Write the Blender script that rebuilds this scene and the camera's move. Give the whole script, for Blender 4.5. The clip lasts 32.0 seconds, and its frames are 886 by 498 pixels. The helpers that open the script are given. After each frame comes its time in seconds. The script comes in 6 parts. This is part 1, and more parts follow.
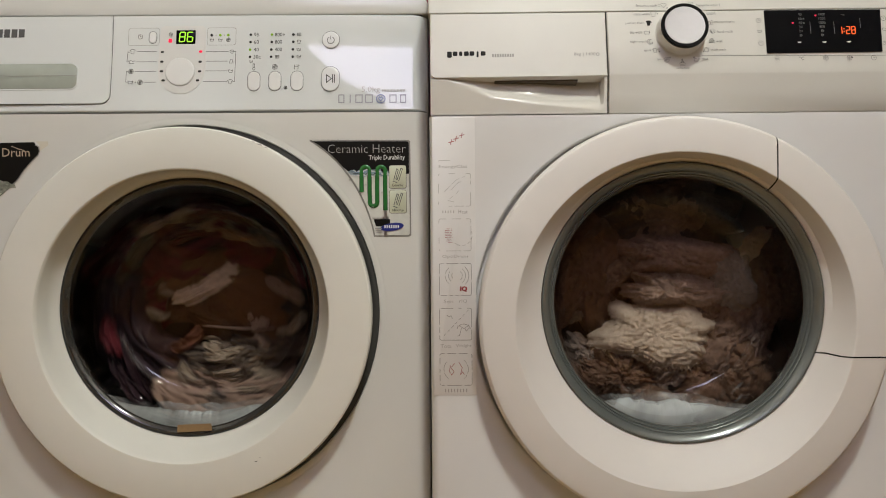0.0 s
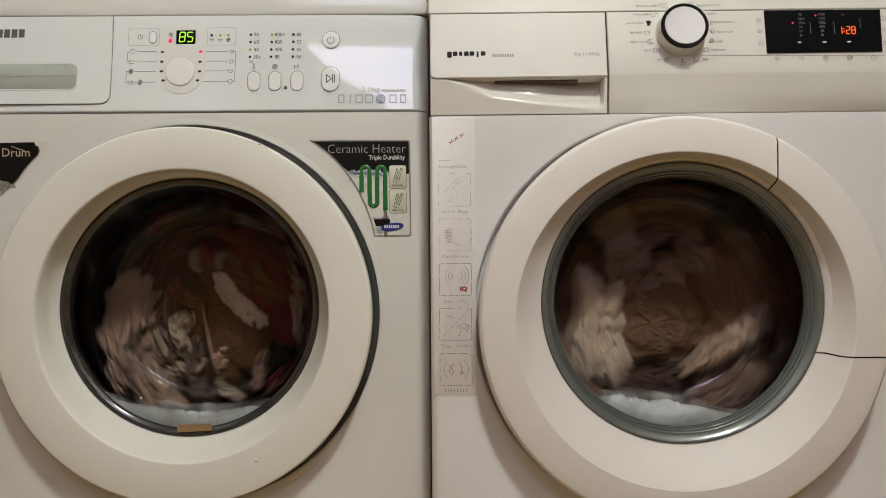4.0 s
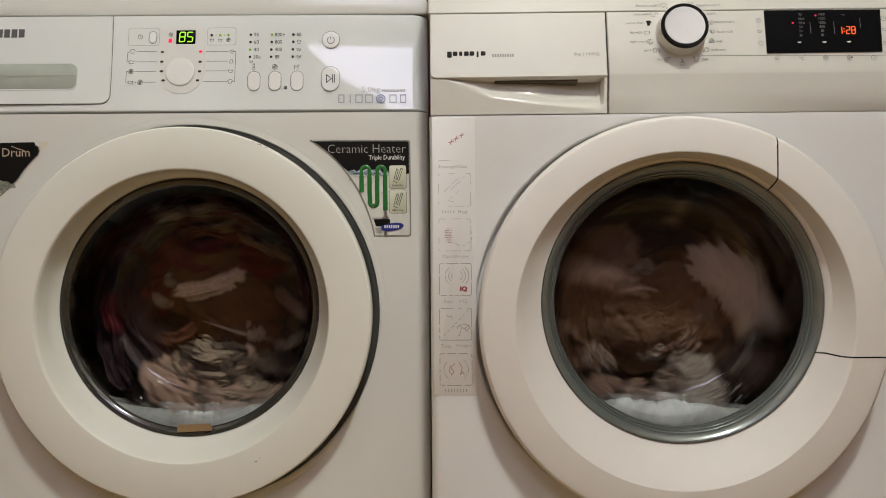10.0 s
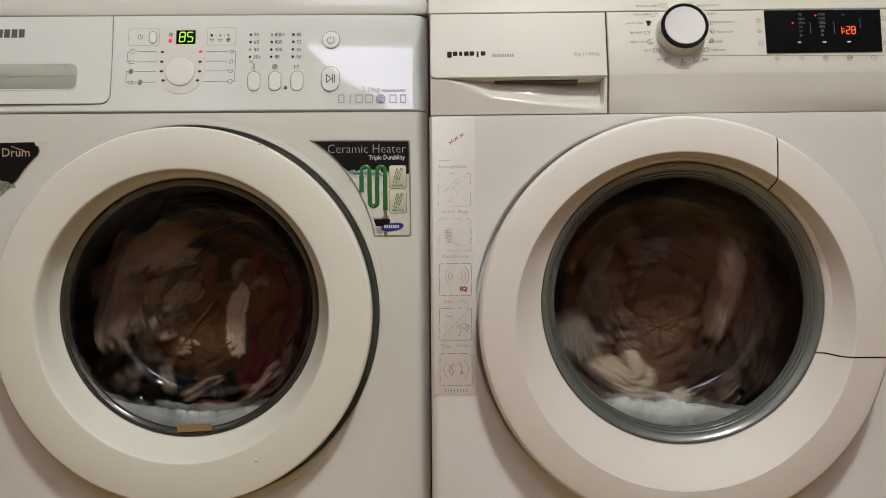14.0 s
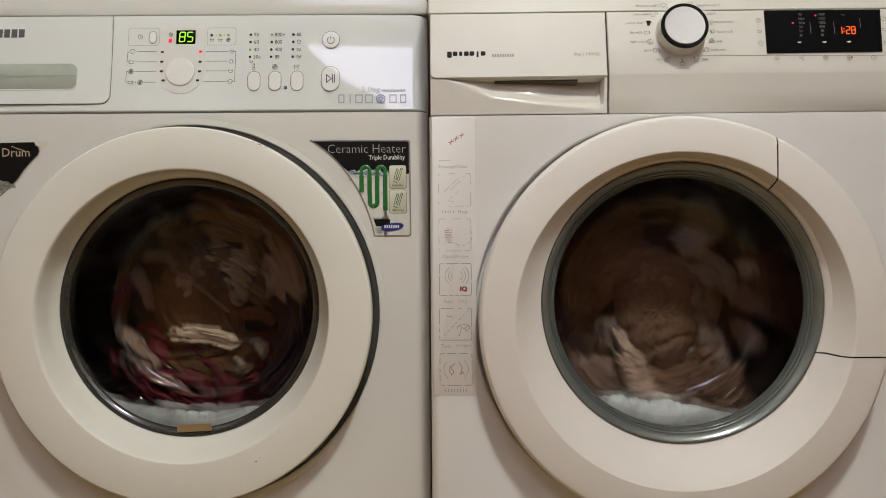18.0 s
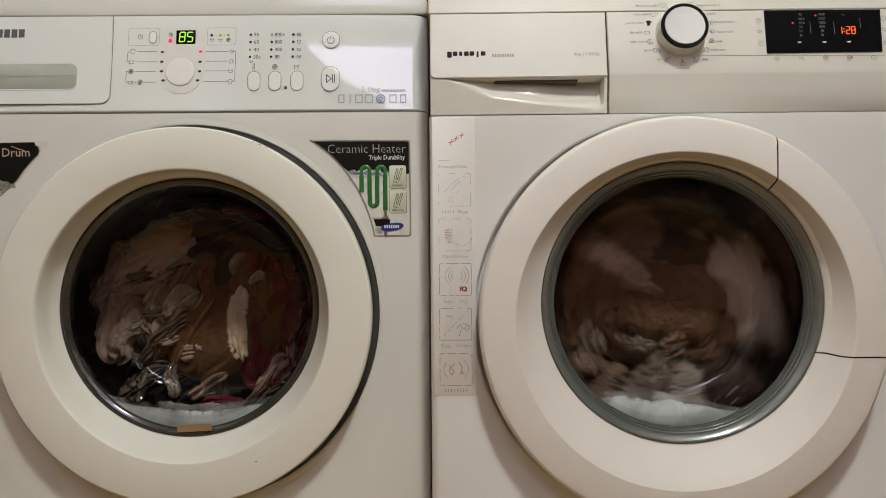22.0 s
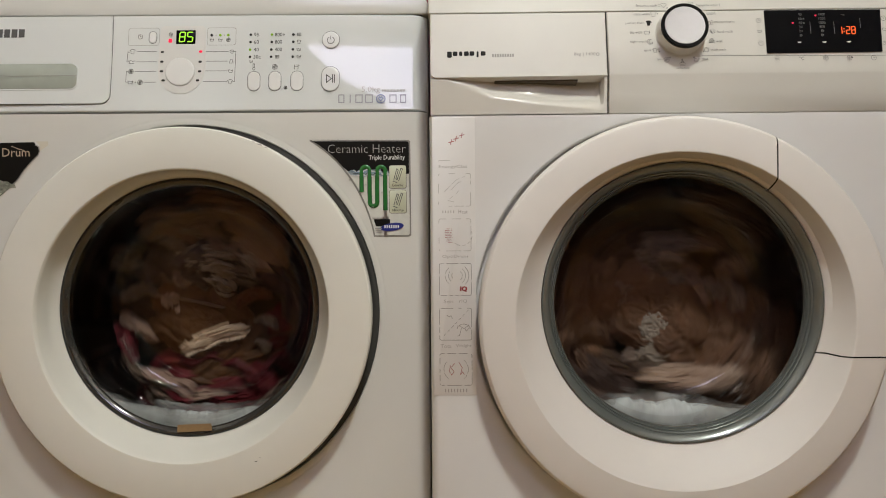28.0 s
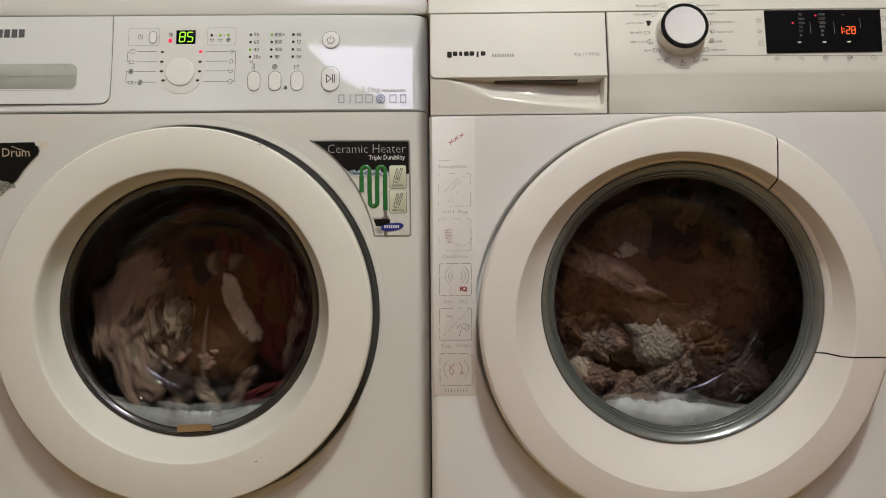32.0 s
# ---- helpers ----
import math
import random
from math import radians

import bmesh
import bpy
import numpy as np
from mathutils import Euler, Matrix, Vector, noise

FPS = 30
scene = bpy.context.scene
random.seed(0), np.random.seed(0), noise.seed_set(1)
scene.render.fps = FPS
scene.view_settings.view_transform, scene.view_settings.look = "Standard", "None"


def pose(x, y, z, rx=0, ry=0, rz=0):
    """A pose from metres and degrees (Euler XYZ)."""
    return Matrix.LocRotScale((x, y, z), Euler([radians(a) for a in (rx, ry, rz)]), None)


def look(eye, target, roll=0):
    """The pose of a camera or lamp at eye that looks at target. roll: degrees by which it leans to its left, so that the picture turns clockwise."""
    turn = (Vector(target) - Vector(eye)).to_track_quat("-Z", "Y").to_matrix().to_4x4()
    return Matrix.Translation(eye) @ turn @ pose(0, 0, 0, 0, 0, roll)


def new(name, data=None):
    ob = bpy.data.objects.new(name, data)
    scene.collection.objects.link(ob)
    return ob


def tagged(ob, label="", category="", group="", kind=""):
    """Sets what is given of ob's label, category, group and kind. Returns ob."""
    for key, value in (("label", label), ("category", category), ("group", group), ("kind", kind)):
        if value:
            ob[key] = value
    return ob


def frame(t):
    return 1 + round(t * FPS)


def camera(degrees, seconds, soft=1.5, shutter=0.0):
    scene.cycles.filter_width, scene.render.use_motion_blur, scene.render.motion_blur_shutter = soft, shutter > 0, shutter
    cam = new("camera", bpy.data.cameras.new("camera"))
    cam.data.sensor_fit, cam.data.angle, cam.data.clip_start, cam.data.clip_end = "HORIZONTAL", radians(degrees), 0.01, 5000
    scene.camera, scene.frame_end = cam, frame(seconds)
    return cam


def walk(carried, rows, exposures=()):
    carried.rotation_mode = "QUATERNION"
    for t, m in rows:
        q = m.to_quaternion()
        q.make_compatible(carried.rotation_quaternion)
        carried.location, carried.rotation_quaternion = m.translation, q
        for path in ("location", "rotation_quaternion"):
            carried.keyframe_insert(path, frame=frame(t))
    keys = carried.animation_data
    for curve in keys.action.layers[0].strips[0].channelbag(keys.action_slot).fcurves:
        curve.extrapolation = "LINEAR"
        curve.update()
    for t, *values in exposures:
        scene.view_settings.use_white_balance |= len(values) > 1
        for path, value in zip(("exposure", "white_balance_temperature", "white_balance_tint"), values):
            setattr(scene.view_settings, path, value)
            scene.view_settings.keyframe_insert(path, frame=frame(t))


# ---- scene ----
cam = camera(60, 32.0, soft=1.0, shutter=0.5)
EYE = (0.0, -1.0, 0.515)
STILL = look(EYE, (0.0, 0.0, 0.515), -0.453)
walk(cam, [(0.0, STILL), (32.0, STILL)])

# ---- light ----
EXPOSURE = 0.0
scene.view_settings.exposure = EXPOSURE
world = bpy.data.worlds.new("world")
scene.world = world
world.use_nodes = True
world.node_tree.nodes["Background"].inputs[0].default_value = (0.9, 0.8, 0.7, 1)
world.node_tree.nodes["Background"].inputs[1].default_value = 0.02

LAMP_AT = (0.33, -1.38, 2.41)
lamp = bpy.data.lights.new("ceiling_light", "AREA")
lamp.shape, lamp.size, lamp.energy, lamp.color = "DISK", 0.24, 28.2, (0.978, 1.0, 0.905)
lamp_ob = new("ceiling_light", lamp)
lamp_ob.matrix_basis = look((LAMP_AT[0], LAMP_AT[1], LAMP_AT[2] - 0.03), (0.0, -0.4, 0.6))

# where the two machines stand
LEFT = pose(-0.318, 0, 0, 0, 0, 0.4)
RIGHT = pose(0.285, -0.06, 0, 0, 0, -0.8)


# ---- materials ----
def material(name, color, rough=0.5, metal=0.0, var=0.05, scale=40.0, bump=0.0, bump_scale=300.0, coat=0.0, emit=None, strength=0.0,
             spec=0.5, sheen=0.0, second=None):
    """Principled surface with two scales of variation in colour and roughness, and a fine relief."""
    mat = bpy.data.materials.new(name)
    mat.use_nodes = True
    nt = mat.node_tree
    n, l = nt.nodes, nt.links
    b = n["Principled BSDF"]
    b.inputs["Roughness"].default_value = rough
    b.inputs["Metallic"].default_value = metal
    b.inputs["Coat Weight"].default_value = coat
    b.inputs["Coat Roughness"].default_value = 0.06
    b.inputs["Specular IOR Level"].default_value = spec
    b.inputs["Sheen Weight"].default_value = sheen
    tc = n.new("ShaderNodeTexCoord")
    big = n.new("ShaderNodeTexNoise")
    big.inputs["Scale"].default_value = scale * 0.15
    big.inputs["Detail"].default_value = 3
    small = n.new("ShaderNodeTexNoise")
    small.inputs["Scale"].default_value = scale
    small.inputs["Detail"].default_value = 5
    l.new(tc.outputs["Object"], big.inputs["Vector"])
    l.new(tc.outputs["Object"], small.inputs["Vector"])
    add = n.new("ShaderNodeMath")
    add.operation = "ADD"
    l.new(big.outputs["Fac"], add.inputs[0])
    l.new(small.outputs["Fac"], add.inputs[1])
    ramp = n.new("ShaderNodeMapRange")
    ramp.inputs["From Min"].default_value = 0.6
    ramp.inputs["From Max"].default_value = 1.4
    l.new(add.outputs[0], ramp.inputs["Value"])
    mix = n.new("ShaderNodeMix")
    mix.data_type = "RGBA"
    dark = second if second else [c * (1 - var) for c in color]
    mix.inputs["A"].default_value = (*dark, 1)
    mix.inputs["B"].default_value = (*[min(1, c * (1 + (0 if second else var))) for c in color], 1)
    l.new(ramp.outputs["Result"], mix.inputs["Factor"])
    l.new(mix.outputs["Result"], b.inputs["Base Color"])
    if bump:
        fine = n.new("ShaderNodeTexNoise")
        fine.inputs["Scale"].default_value = bump_scale
        fine.inputs["Detail"].default_value = 4
        l.new(tc.outputs["Object"], fine.inputs["Vector"])
        bp = n.new("ShaderNodeBump")
        bp.inputs["Strength"].default_value = bump
        bp.inputs["Distance"].default_value = 0.002
        l.new(fine.outputs["Fac"], bp.inputs["Height"])
        l.new(bp.outputs["Normal"], b.inputs["Normal"])
    if emit:
        b.inputs["Emission Color"].default_value = (*emit, 1)
        b.inputs["Emission Strength"].default_value = strength
    return mat


def glass_material(name, tint, rough=0.0, ior=1.58):
    """Clear or smoked pane: see-through, with mirror gloss that grows at a glancing view."""
    mat = bpy.data.materials.new(name)
    mat.use_nodes = True
    nt = mat.node_tree
    n, l = nt.nodes, nt.links
    n.clear()
    out = n.new("ShaderNodeOutputMaterial")
    clear = n.new("ShaderNodeBsdfTransparent")
    clear.inputs["Color"].default_value = (*tint, 1)
    gloss = n.new("ShaderNodeBsdfGlossy")
    gloss.inputs["Roughness"].default_value = rough
    fres = n.new("ShaderNodeFresnel")
    fres.inputs["IOR"].default_value = ior
    mix = n.new("ShaderNodeMixShader")
    l.new(fres.outputs[0], mix.inputs[0])
    l.new(clear.outputs[0], mix.inputs[1])
    l.new(gloss.outputs[0], mix.inputs[2])
    l.new(mix.outputs[0], out.inputs[0])
    return mat


ENAMEL_L = material("white_enamel", (0.69, 0.685, 0.65), 0.32, var=0.02, scale=25, bump=0.02, bump_scale=500)
PANEL_L = material("glossy_grey_white_plastic", (0.660, 0.685, 0.680), 0.03, var=0.015, scale=20, coat=0.3)
LID_L = material("white_lid_plastic", (0.64, 0.64, 0.61), 0.14, var=0.015, scale=20)
DOOR_L = material("white_door_plastic", (0.75, 0.745, 0.685), 0.27, var=0.02, scale=30, bump=0.015, bump_scale=600)
ENAMEL_R = material("white_sheet_enamel", (0.715, 0.708, 0.70), 0.34, var=0.02, scale=25, bump=0.02, bump_scale=500)
PANEL_R = material("cream_white_plastic", (0.625, 0.612, 0.565), 0.34, var=0.02, scale=30, bump=0.02, bump_scale=700)
DOOR_R = material("warm_white_door_plastic", (0.72, 0.69, 0.655), 0.5, var=0.02, scale=30, bump=0.02, bump_scale=700)
DRAWER_R = material("glossy_cream_plastic", (0.65, 0.63, 0.58), 0.15, var=0.02, scale=30)
SEAM = material("dark_joint", (0.018, 0.016, 0.014), 0.7)
GASKET = material("grey_rubber_gasket", (0.13, 0.13, 0.12), 0.4, var=0.2, scale=60)
GAP = material("dark_grey_seal", (0.045, 0.045, 0.041), 0.5, var=0.2)
RUBBER = material("dark_grey_rubber", (0.035, 0.035, 0.034), 0.45, var=0.2, scale=60)
STEEL = material("brushed_drum_steel", (0.42, 0.41, 0.40), 0.35, 1.0, var=0.12, scale=80)
PRINT = material("grey_print", (0.09, 0.09, 0.09), 0.5)
PRINT_MID = material("thin_grey_print", (0.17, 0.165, 0.155), 0.5)
PRINT_SOFT = material("faint_grey_print", (0.28, 0.27, 0.25), 0.5)
PRINT_FAINT = material("worn_grey_print", (0.44, 0.42, 0.40), 0.5)
PRINT_BLACK = material("black_print", (0.010, 0.010, 0.010), 0.6, spec=0.2)
PRINT_SILVER = material("silver_grey_print", (0.33, 0.33, 0.36), 0.35, 0.3)
PRINT_RED = material("red_print", (0.33, 0.03, 0.04), 0.5)
PRINT_WHITE = material("white_print", (0.8, 0.8, 0.78), 0.4)
PRINT_PEARL = material("pearl_grey_print", (0.42, 0.41, 0.39), 0.4)
PRINT_GREY = material("display_print", (0.13, 0.13, 0.13), 0.5)
DISPLAY = material("black_display_glass", (0.003, 0.003, 0.004), 0.10, spec=0.06)
PLAQUE = material("translucent_grey_plastic", (0.64, 0.64, 0.62), 0.3, var=0.02)
BUTTON = material("white_button_plastic", (0.71, 0.715, 0.705), 0.15, var=0.02)
WINDOW = material("sea_grey_translucent_plastic", (0.36, 0.39, 0.34), 0.25, var=0.06, scale=60)
RING_BLACK = material("glossy_black_plastic", (0.006, 0.006, 0.006), 0.12, spec=0.10)
CAP = material("brushed_silver_cap", (0.57, 0.56, 0.575), 0.42, 0.1, var=0.03, scale=200)
LED_GREEN = material("green_led", (0.25, 0.45, 0.03), 0.4, emit=(0.52, 1.0, 0.02), strength=0.20, second=(0.06, 0.10, 0.01), scale=900)
LED_DIGIT = material("green_digit", (0.2, 0.6, 0.05), 0.4, emit=(0.50, 1.0, 0.02), strength=0.8)
LED_RED = material("red_led", (0.25, 0.0, 0.01), 0.4, emit=(1.0, 0.01, 0.07), strength=1.0)
LED_ORANGE = material("orange_digit", (0.7, 0.1, 0.02), 0.4, emit=(1.0, 0.10, 0.01), strength=1.1)
LED_OFF = material("unlit_led", (0.02, 0.02, 0.018), 0.3)
STICKER_EDGE = material("silver_foil", (0.30, 0.29, 0.27), 0.3, 0.4, var=0.1)
STICKER_BLACK = material("black_foil", (0.008, 0.007, 0.006), 0.45, spec=0.15)
STICKER_PALE = material("pale_blue_foil", (0.62, 0.62, 0.57), 0.4, var=0.12, scale=120)
STICKER_BLUE_PALE = material("pale_blue_print", (0.16, 0.30, 0.42), 0.35)
STICKER_WATER = material("water_blue_print", (0.03, 0.09, 0.15), 0.3, second=(0.5, 0.58, 0.6), scale=260)
STICKER_GREEN = material("green_coil_print", (0.04, 0.20, 0.05), 0.18, second=(0.022, 0.12, 0.03), scale=90)
STICKER_TILE = material("lime_grey_print", (0.58, 0.60, 0.46), 0.4, var=0.1)
STICKER_BLUE = material("blue_print", (0.02, 0.03, 0.22), 0.35)
STICKER_STONE = material("mottled_grey_print", (0.50, 0.50, 0.42), 0.5, second=(0.02, 0.03, 0.02), scale=330)
ADHESIVE = material("yellowed_adhesive", (0.66, 0.62, 0.52), 0.5)
FILM = material("worn_film", (0.725, 0.712, 0.70), 0.45, var=0.025, scale=50)
BLUE_HEART = material("pale_blue_print", (0.25, 0.30, 0.50), 0.4)
PAPER = material("brown_paper_tag", (0.27, 0.17, 0.08), 0.6, var=0.2, scale=150)
GLASS = glass_material("porthole_glass", (0.95, 0.92, 0.89), ior=1.52)
GLASS_R = glass_material("clear_porthole_glass", (0.95, 0.92, 0.89), ior=1.54)
GLASS_RIM = material("thick_glass_edge", (0.165, 0.182, 0.176), 0.26, 0.4, spec=0.8, var=0.12, scale=30, coat=0.6)
GLASS_RIM_DARK = material("smoked_glass_edge", (0.045, 0.045, 0.041), 0.16, 0.35, spec=0.8, var=0.15, scale=30, coat=0.6)
FOAM = material("soap_foam", (0.56, 0.59, 0.58), 0.6, var=0.04, scale=60, bump=0.06, bump_scale=500)
FOAM_THIN = material("thin_soap_film", (0.60, 0.61, 0.60), 0.6, var=0.05, scale=60)
for mat, size, low, high in ((FOAM, 16.0, 0.30, 0.80), (FOAM_THIN, 26.0, 0.0, 0.30)):
    nt = mat.node_tree
    wisps = nt.nodes.new("ShaderNodeTexNoise")
    wisps.inputs["Scale"].default_value, wisps.inputs["Detail"].default_value = size, 3.0
    dense = nt.nodes.new("ShaderNodeMapRange")
    dense.inputs["From Min"].default_value, dense.inputs["From Max"].default_value = 0.34, 0.62
    dense.inputs["To Min"].default_value, dense.inputs["To Max"].default_value = low, high
    where = nt.nodes.new("ShaderNodeTexCoord")
    nt.links.new(where.outputs["Object"], wisps.inputs["Vector"])
    nt.links.new(wisps.outputs[0], dense.inputs["Value"])
    nt.links.new(dense.outputs[0], nt.nodes["Principled BSDF"].inputs["Alpha"])
WALL = material("dark_brown_plaster", (0.075, 0.062, 0.055), 0.8, var=0.06, scale=12, bump=0.1, bump_scale=90)
WALL_PALE = material("pale_plaster", (0.78, 0.75, 0.70), 0.8, var=0.04, scale=12, bump=0.1, bump_scale=90)
WAINSCOT = material("orange_brown_wood_panelling", (0.48, 0.255, 0.085), 0.45, var=0.2, scale=30)
SKIRTING = material("grey_skirting_paint", (0.28, 0.27, 0.25), 0.5, var=0.1, scale=30)
WALL_RED = material("dark_red_wall", (0.22, 0.006, 0.03), 0.5, var=0.1, scale=12)
FLOOR = material("warm_floor", (0.36, 0.225, 0.075), 0.4, var=0.15, scale=14)
CEIL = material("white_ceiling", (0.72, 0.68, 0.62), 0.9, var=0.03, scale=10)
LAMP_GLOW = material("glowing_diffuser", (0.9, 0.85, 0.75), 0.5, emit=(1.0, 0.88, 0.72), strength=9.0)
PANE_GLOW = material("daylit_frosted_pane", (0.8, 0.8, 0.85), 0.5, emit=(0.77, 0.75, 1.0), strength=6.6)
CURTAIN = material("dark_brown_curtain", (0.10, 0.06, 0.04), 0.9, var=0.2, scale=60)
SLOT = material("brown_grey_plastic", (0.09, 0.075, 0.055), 0.5, var=0.1)
FRAME_WHITE = material("white_frame_paint", (0.75, 0.73, 0.70), 0.4)


def cloth(name, color, second, scale=60, bump=0.5, bump_scale=420):
    return material(name, color, 0.55, var=0.25, scale=scale, bump=bump, bump_scale=bump_scale, spec=0.22, second=second)


TAN = cloth("wet_tan_cotton", (0.44, 0.298, 0.225), (0.29, 0.188, 0.14), 40, 0.3)
MAUVE = cloth("wet_mauve_cotton", (0.38, 0.26, 0.20), (0.21, 0.14, 0.108), 40, 0.3)
GREYWHITE = cloth("wet_grey_white_cotton", (0.40, 0.322, 0.246), (0.24, 0.186, 0.138), 50, 0.3)
GREYBROWN = cloth("wet_grey_brown_cotton", (0.17, 0.125, 0.095), (0.05, 0.035, 0.028), 40, 0.3)
RUST = cloth("wet_rust_cotton", (0.20, 0.075, 0.045), (0.09, 0.035, 0.022), 50, 0.3)
BROWN = cloth("wet_brown_towelling", (0.15, 0.066, 0.025), (0.045, 0.021, 0.010), 120, 0.9)
FRINGE = cloth("wet_pale_fringe", (0.80, 0.65, 0.49), (0.44, 0.34, 0.25), 140, 0.8)
MAROON = cloth("wet_maroon_cotton", (0.15, 0.012, 0.020), (0.04, 0.005, 0.008))
PURPLE = cloth("wet_plum_cotton", (0.050, 0.024, 0.032), (0.016, 0.009, 0.011))
PINK = cloth("wet_crimson_cotton", (0.20, 0.028, 0.04), (0.07, 0.016, 0.018))
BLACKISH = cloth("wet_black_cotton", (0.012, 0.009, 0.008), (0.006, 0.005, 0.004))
PLUSH_CREAM = cloth("wet_cream_plush", (0.70, 0.585, 0.475), (0.48, 0.385, 0.30), 160, 0.6, 700)
PLUSH_GREY = cloth("wet_grey_plush", (0.37, 0.325, 0.28), (0.23, 0.195, 0.165), 160, 0.6, 700)
PLUSH_BROWN = cloth("wet_brown_plush", (0.225, 0.124, 0.076), (0.085, 0.046, 0.030), 160, 0.6, 700)
PLUSH_DARK = cloth("wet_dark_plush", (0.085, 0.048, 0.038), (0.03, 0.018, 0.014), 160, 0.6, 700)
PLUSH_MAUVE = cloth("wet_greyish_mauve_plush", (0.31, 0.24, 0.20), (0.14, 0.10, 0.082), 160, 0.6, 700)
PLUSH_SHAWL = cloth("wet_pale_rose_plush", (0.56, 0.42, 0.335), (0.30, 0.21, 0.16), 160, 0.6, 700)
PLUSH_ROBE = cloth("wet_warm_rose_plush", (0.46, 0.31, 0.24), (0.18, 0.11, 0.085), 160, 0.6, 700)
PLUSH_ROSE = cloth("wet_rose_brown_plush", (0.325, 0.212, 0.162), (0.125, 0.078, 0.058), 160, 0.6, 700)


# ---- mesh helpers ----
def finish(bm, smooth=True, angle=40):
    bmesh.ops.recalc_face_normals(bm, faces=bm.faces)
    if smooth:
        for f in bm.faces:
            f.smooth = True
        for e in bm.edges:
            if len(e.link_faces) == 2 and e.calc_face_angle(0) > radians(angle):
                e.smooth = False
    return bm


def part(name, bm, mat, parent, label="", m=None, smooth=True, angle=40):
    """Links a bmesh as one mesh object under a thing or a part."""
    finish(bm, smooth, angle)
    me = bpy.data.meshes.new(name)
    bm.to_mesh(me)
    bm.free()
    me.materials.append(mat)
    ob = new(name, me)
    if parent is not None:
        ob.parent = parent
    if m is not None:
        ob.matrix_basis = m
    return tagged(ob, label)


def loft(rings, cap0=False, cap1=False, bm=None, loop=True):
    """Skin through rings of points of equal count."""
    bm = bm or bmesh.new()
    rows = [[bm.verts.new(p) for p in r] for r in rings]
    for a, b in zip(rows, rows[1:]):
        k = len(a)
        for i in range(k if loop else k - 1):
            j = (i + 1) % k
            bm.faces.new((a[i], a[j], b[j], b[i]))
    if cap0:
        bm.faces.new(rows[0])
    if cap1:
        bm.faces.new(rows[-1])
    return bm


def ring(cu, cv, r, y, n=96):
    return [(cu + r * math.cos(2 * math.pi * i / n), y, cv + r * math.sin(2 * math.pi * i / n)) for i in range(n)]


def rrect(u0, v0, u1, v1, r, inset=0.0, seg=6):
    """Rounded rectangle in the u-v plane, counter-clockwise."""
    u0, v0, u1, v1 = u0 + inset, v0 + inset, u1 - inset, v1 - inset
    r = max(min(r - inset, (u1 - u0) / 2 - 1e-6, (v1 - v0) / 2 - 1e-6), 1e-5)
    pts = []
    for cu, cv, a0 in ((u1 - r, v0 + r, -90), (u1 - r, v1 - r, 0), (u0 + r, v1 - r, 90), (u0 + r, v0 + r, 180)):
        for i in range(seg + 1):
            a = radians(a0 + 90 * i / seg)
            pts.append((cu + r * math.cos(a), cv + r * math.sin(a)))
    return pts


def at(pts, y):
    return [(u, y, v) for u, v in pts]


def plate(u0, v0, u1, v1, r, depth, bevel=0.0006, y=0.0, seg=6, bm=None):
    """Rounded plate that stands proud of y by depth, with a softened front edge."""
    rings = [at(rrect(u0, v0, u1, v1, r, 0, seg), y), at(rrect(u0, v0, u1, v1, r, 0, seg), y - depth + bevel),
             at(rrect(u0, v0, u1, v1, r, bevel * 0.35, seg), y - depth + bevel * 0.35), at(rrect(u0, v0, u1, v1, r, bevel, seg), y - depth)]
    return loft(rings, True, True, bm)


def disc(cu, cv, r, depth, bevel=0.0004, y=0.0, n=28, bm=None):
    return loft([ring(cu, cv, r, y, n), ring(cu, cv, r, y - depth + bevel, n), ring(cu, cv, r - bevel, y - depth, n)], True, True, bm)


def box(x0, y0, z0, x1, y1, z1, bm=None):
    return loft([[(x0, y0, z), (x1, y0, z), (x1, y1, z), (x0, y1, z)] for z in (z0, z1)], True, True, bm)


def strokes(lines, width=0.0007, y=-0.0004, bm=None):
    """Printed line work: each polyline becomes a narrow raised ribbon."""
    bm = bm or bmesh.new()
    for pts in lines:
        for (a, b), (c, d) in zip(pts, pts[1:]):
            dx, dy = c - a, d - b
            k = math.hypot(dx, dy) or 1e-9
            ex, ey = dx / k * width * 0.4, dy / k * width * 0.4
            nx, ny = -dy / k * width / 2, dx / k * width / 2
            q = [(a - ex + nx, b - ey + ny), (a - ex - nx, b - ey - ny), (c + ex - nx, d + ey - ny), (c + ex + nx, d + ey + ny)]
            bm.faces.new([bm.verts.new((u, y, v)) for u, v in q])
    return bm


def arc(cu, cv, r, a0=0, a1=360, n=14, rv=None):
    rv = rv or r
    return [(cu + r * math.cos(radians(a0 + (a1 - a0) * i / n)), cv + rv * math.sin(radians(a0 + (a1 - a0) * i / n))) for i in range(n + 1)]


def poly(pts, y, bm=None, depth=0.0003):
    return loft([at(pts, y + depth), at(pts, y)], False, True, bm)


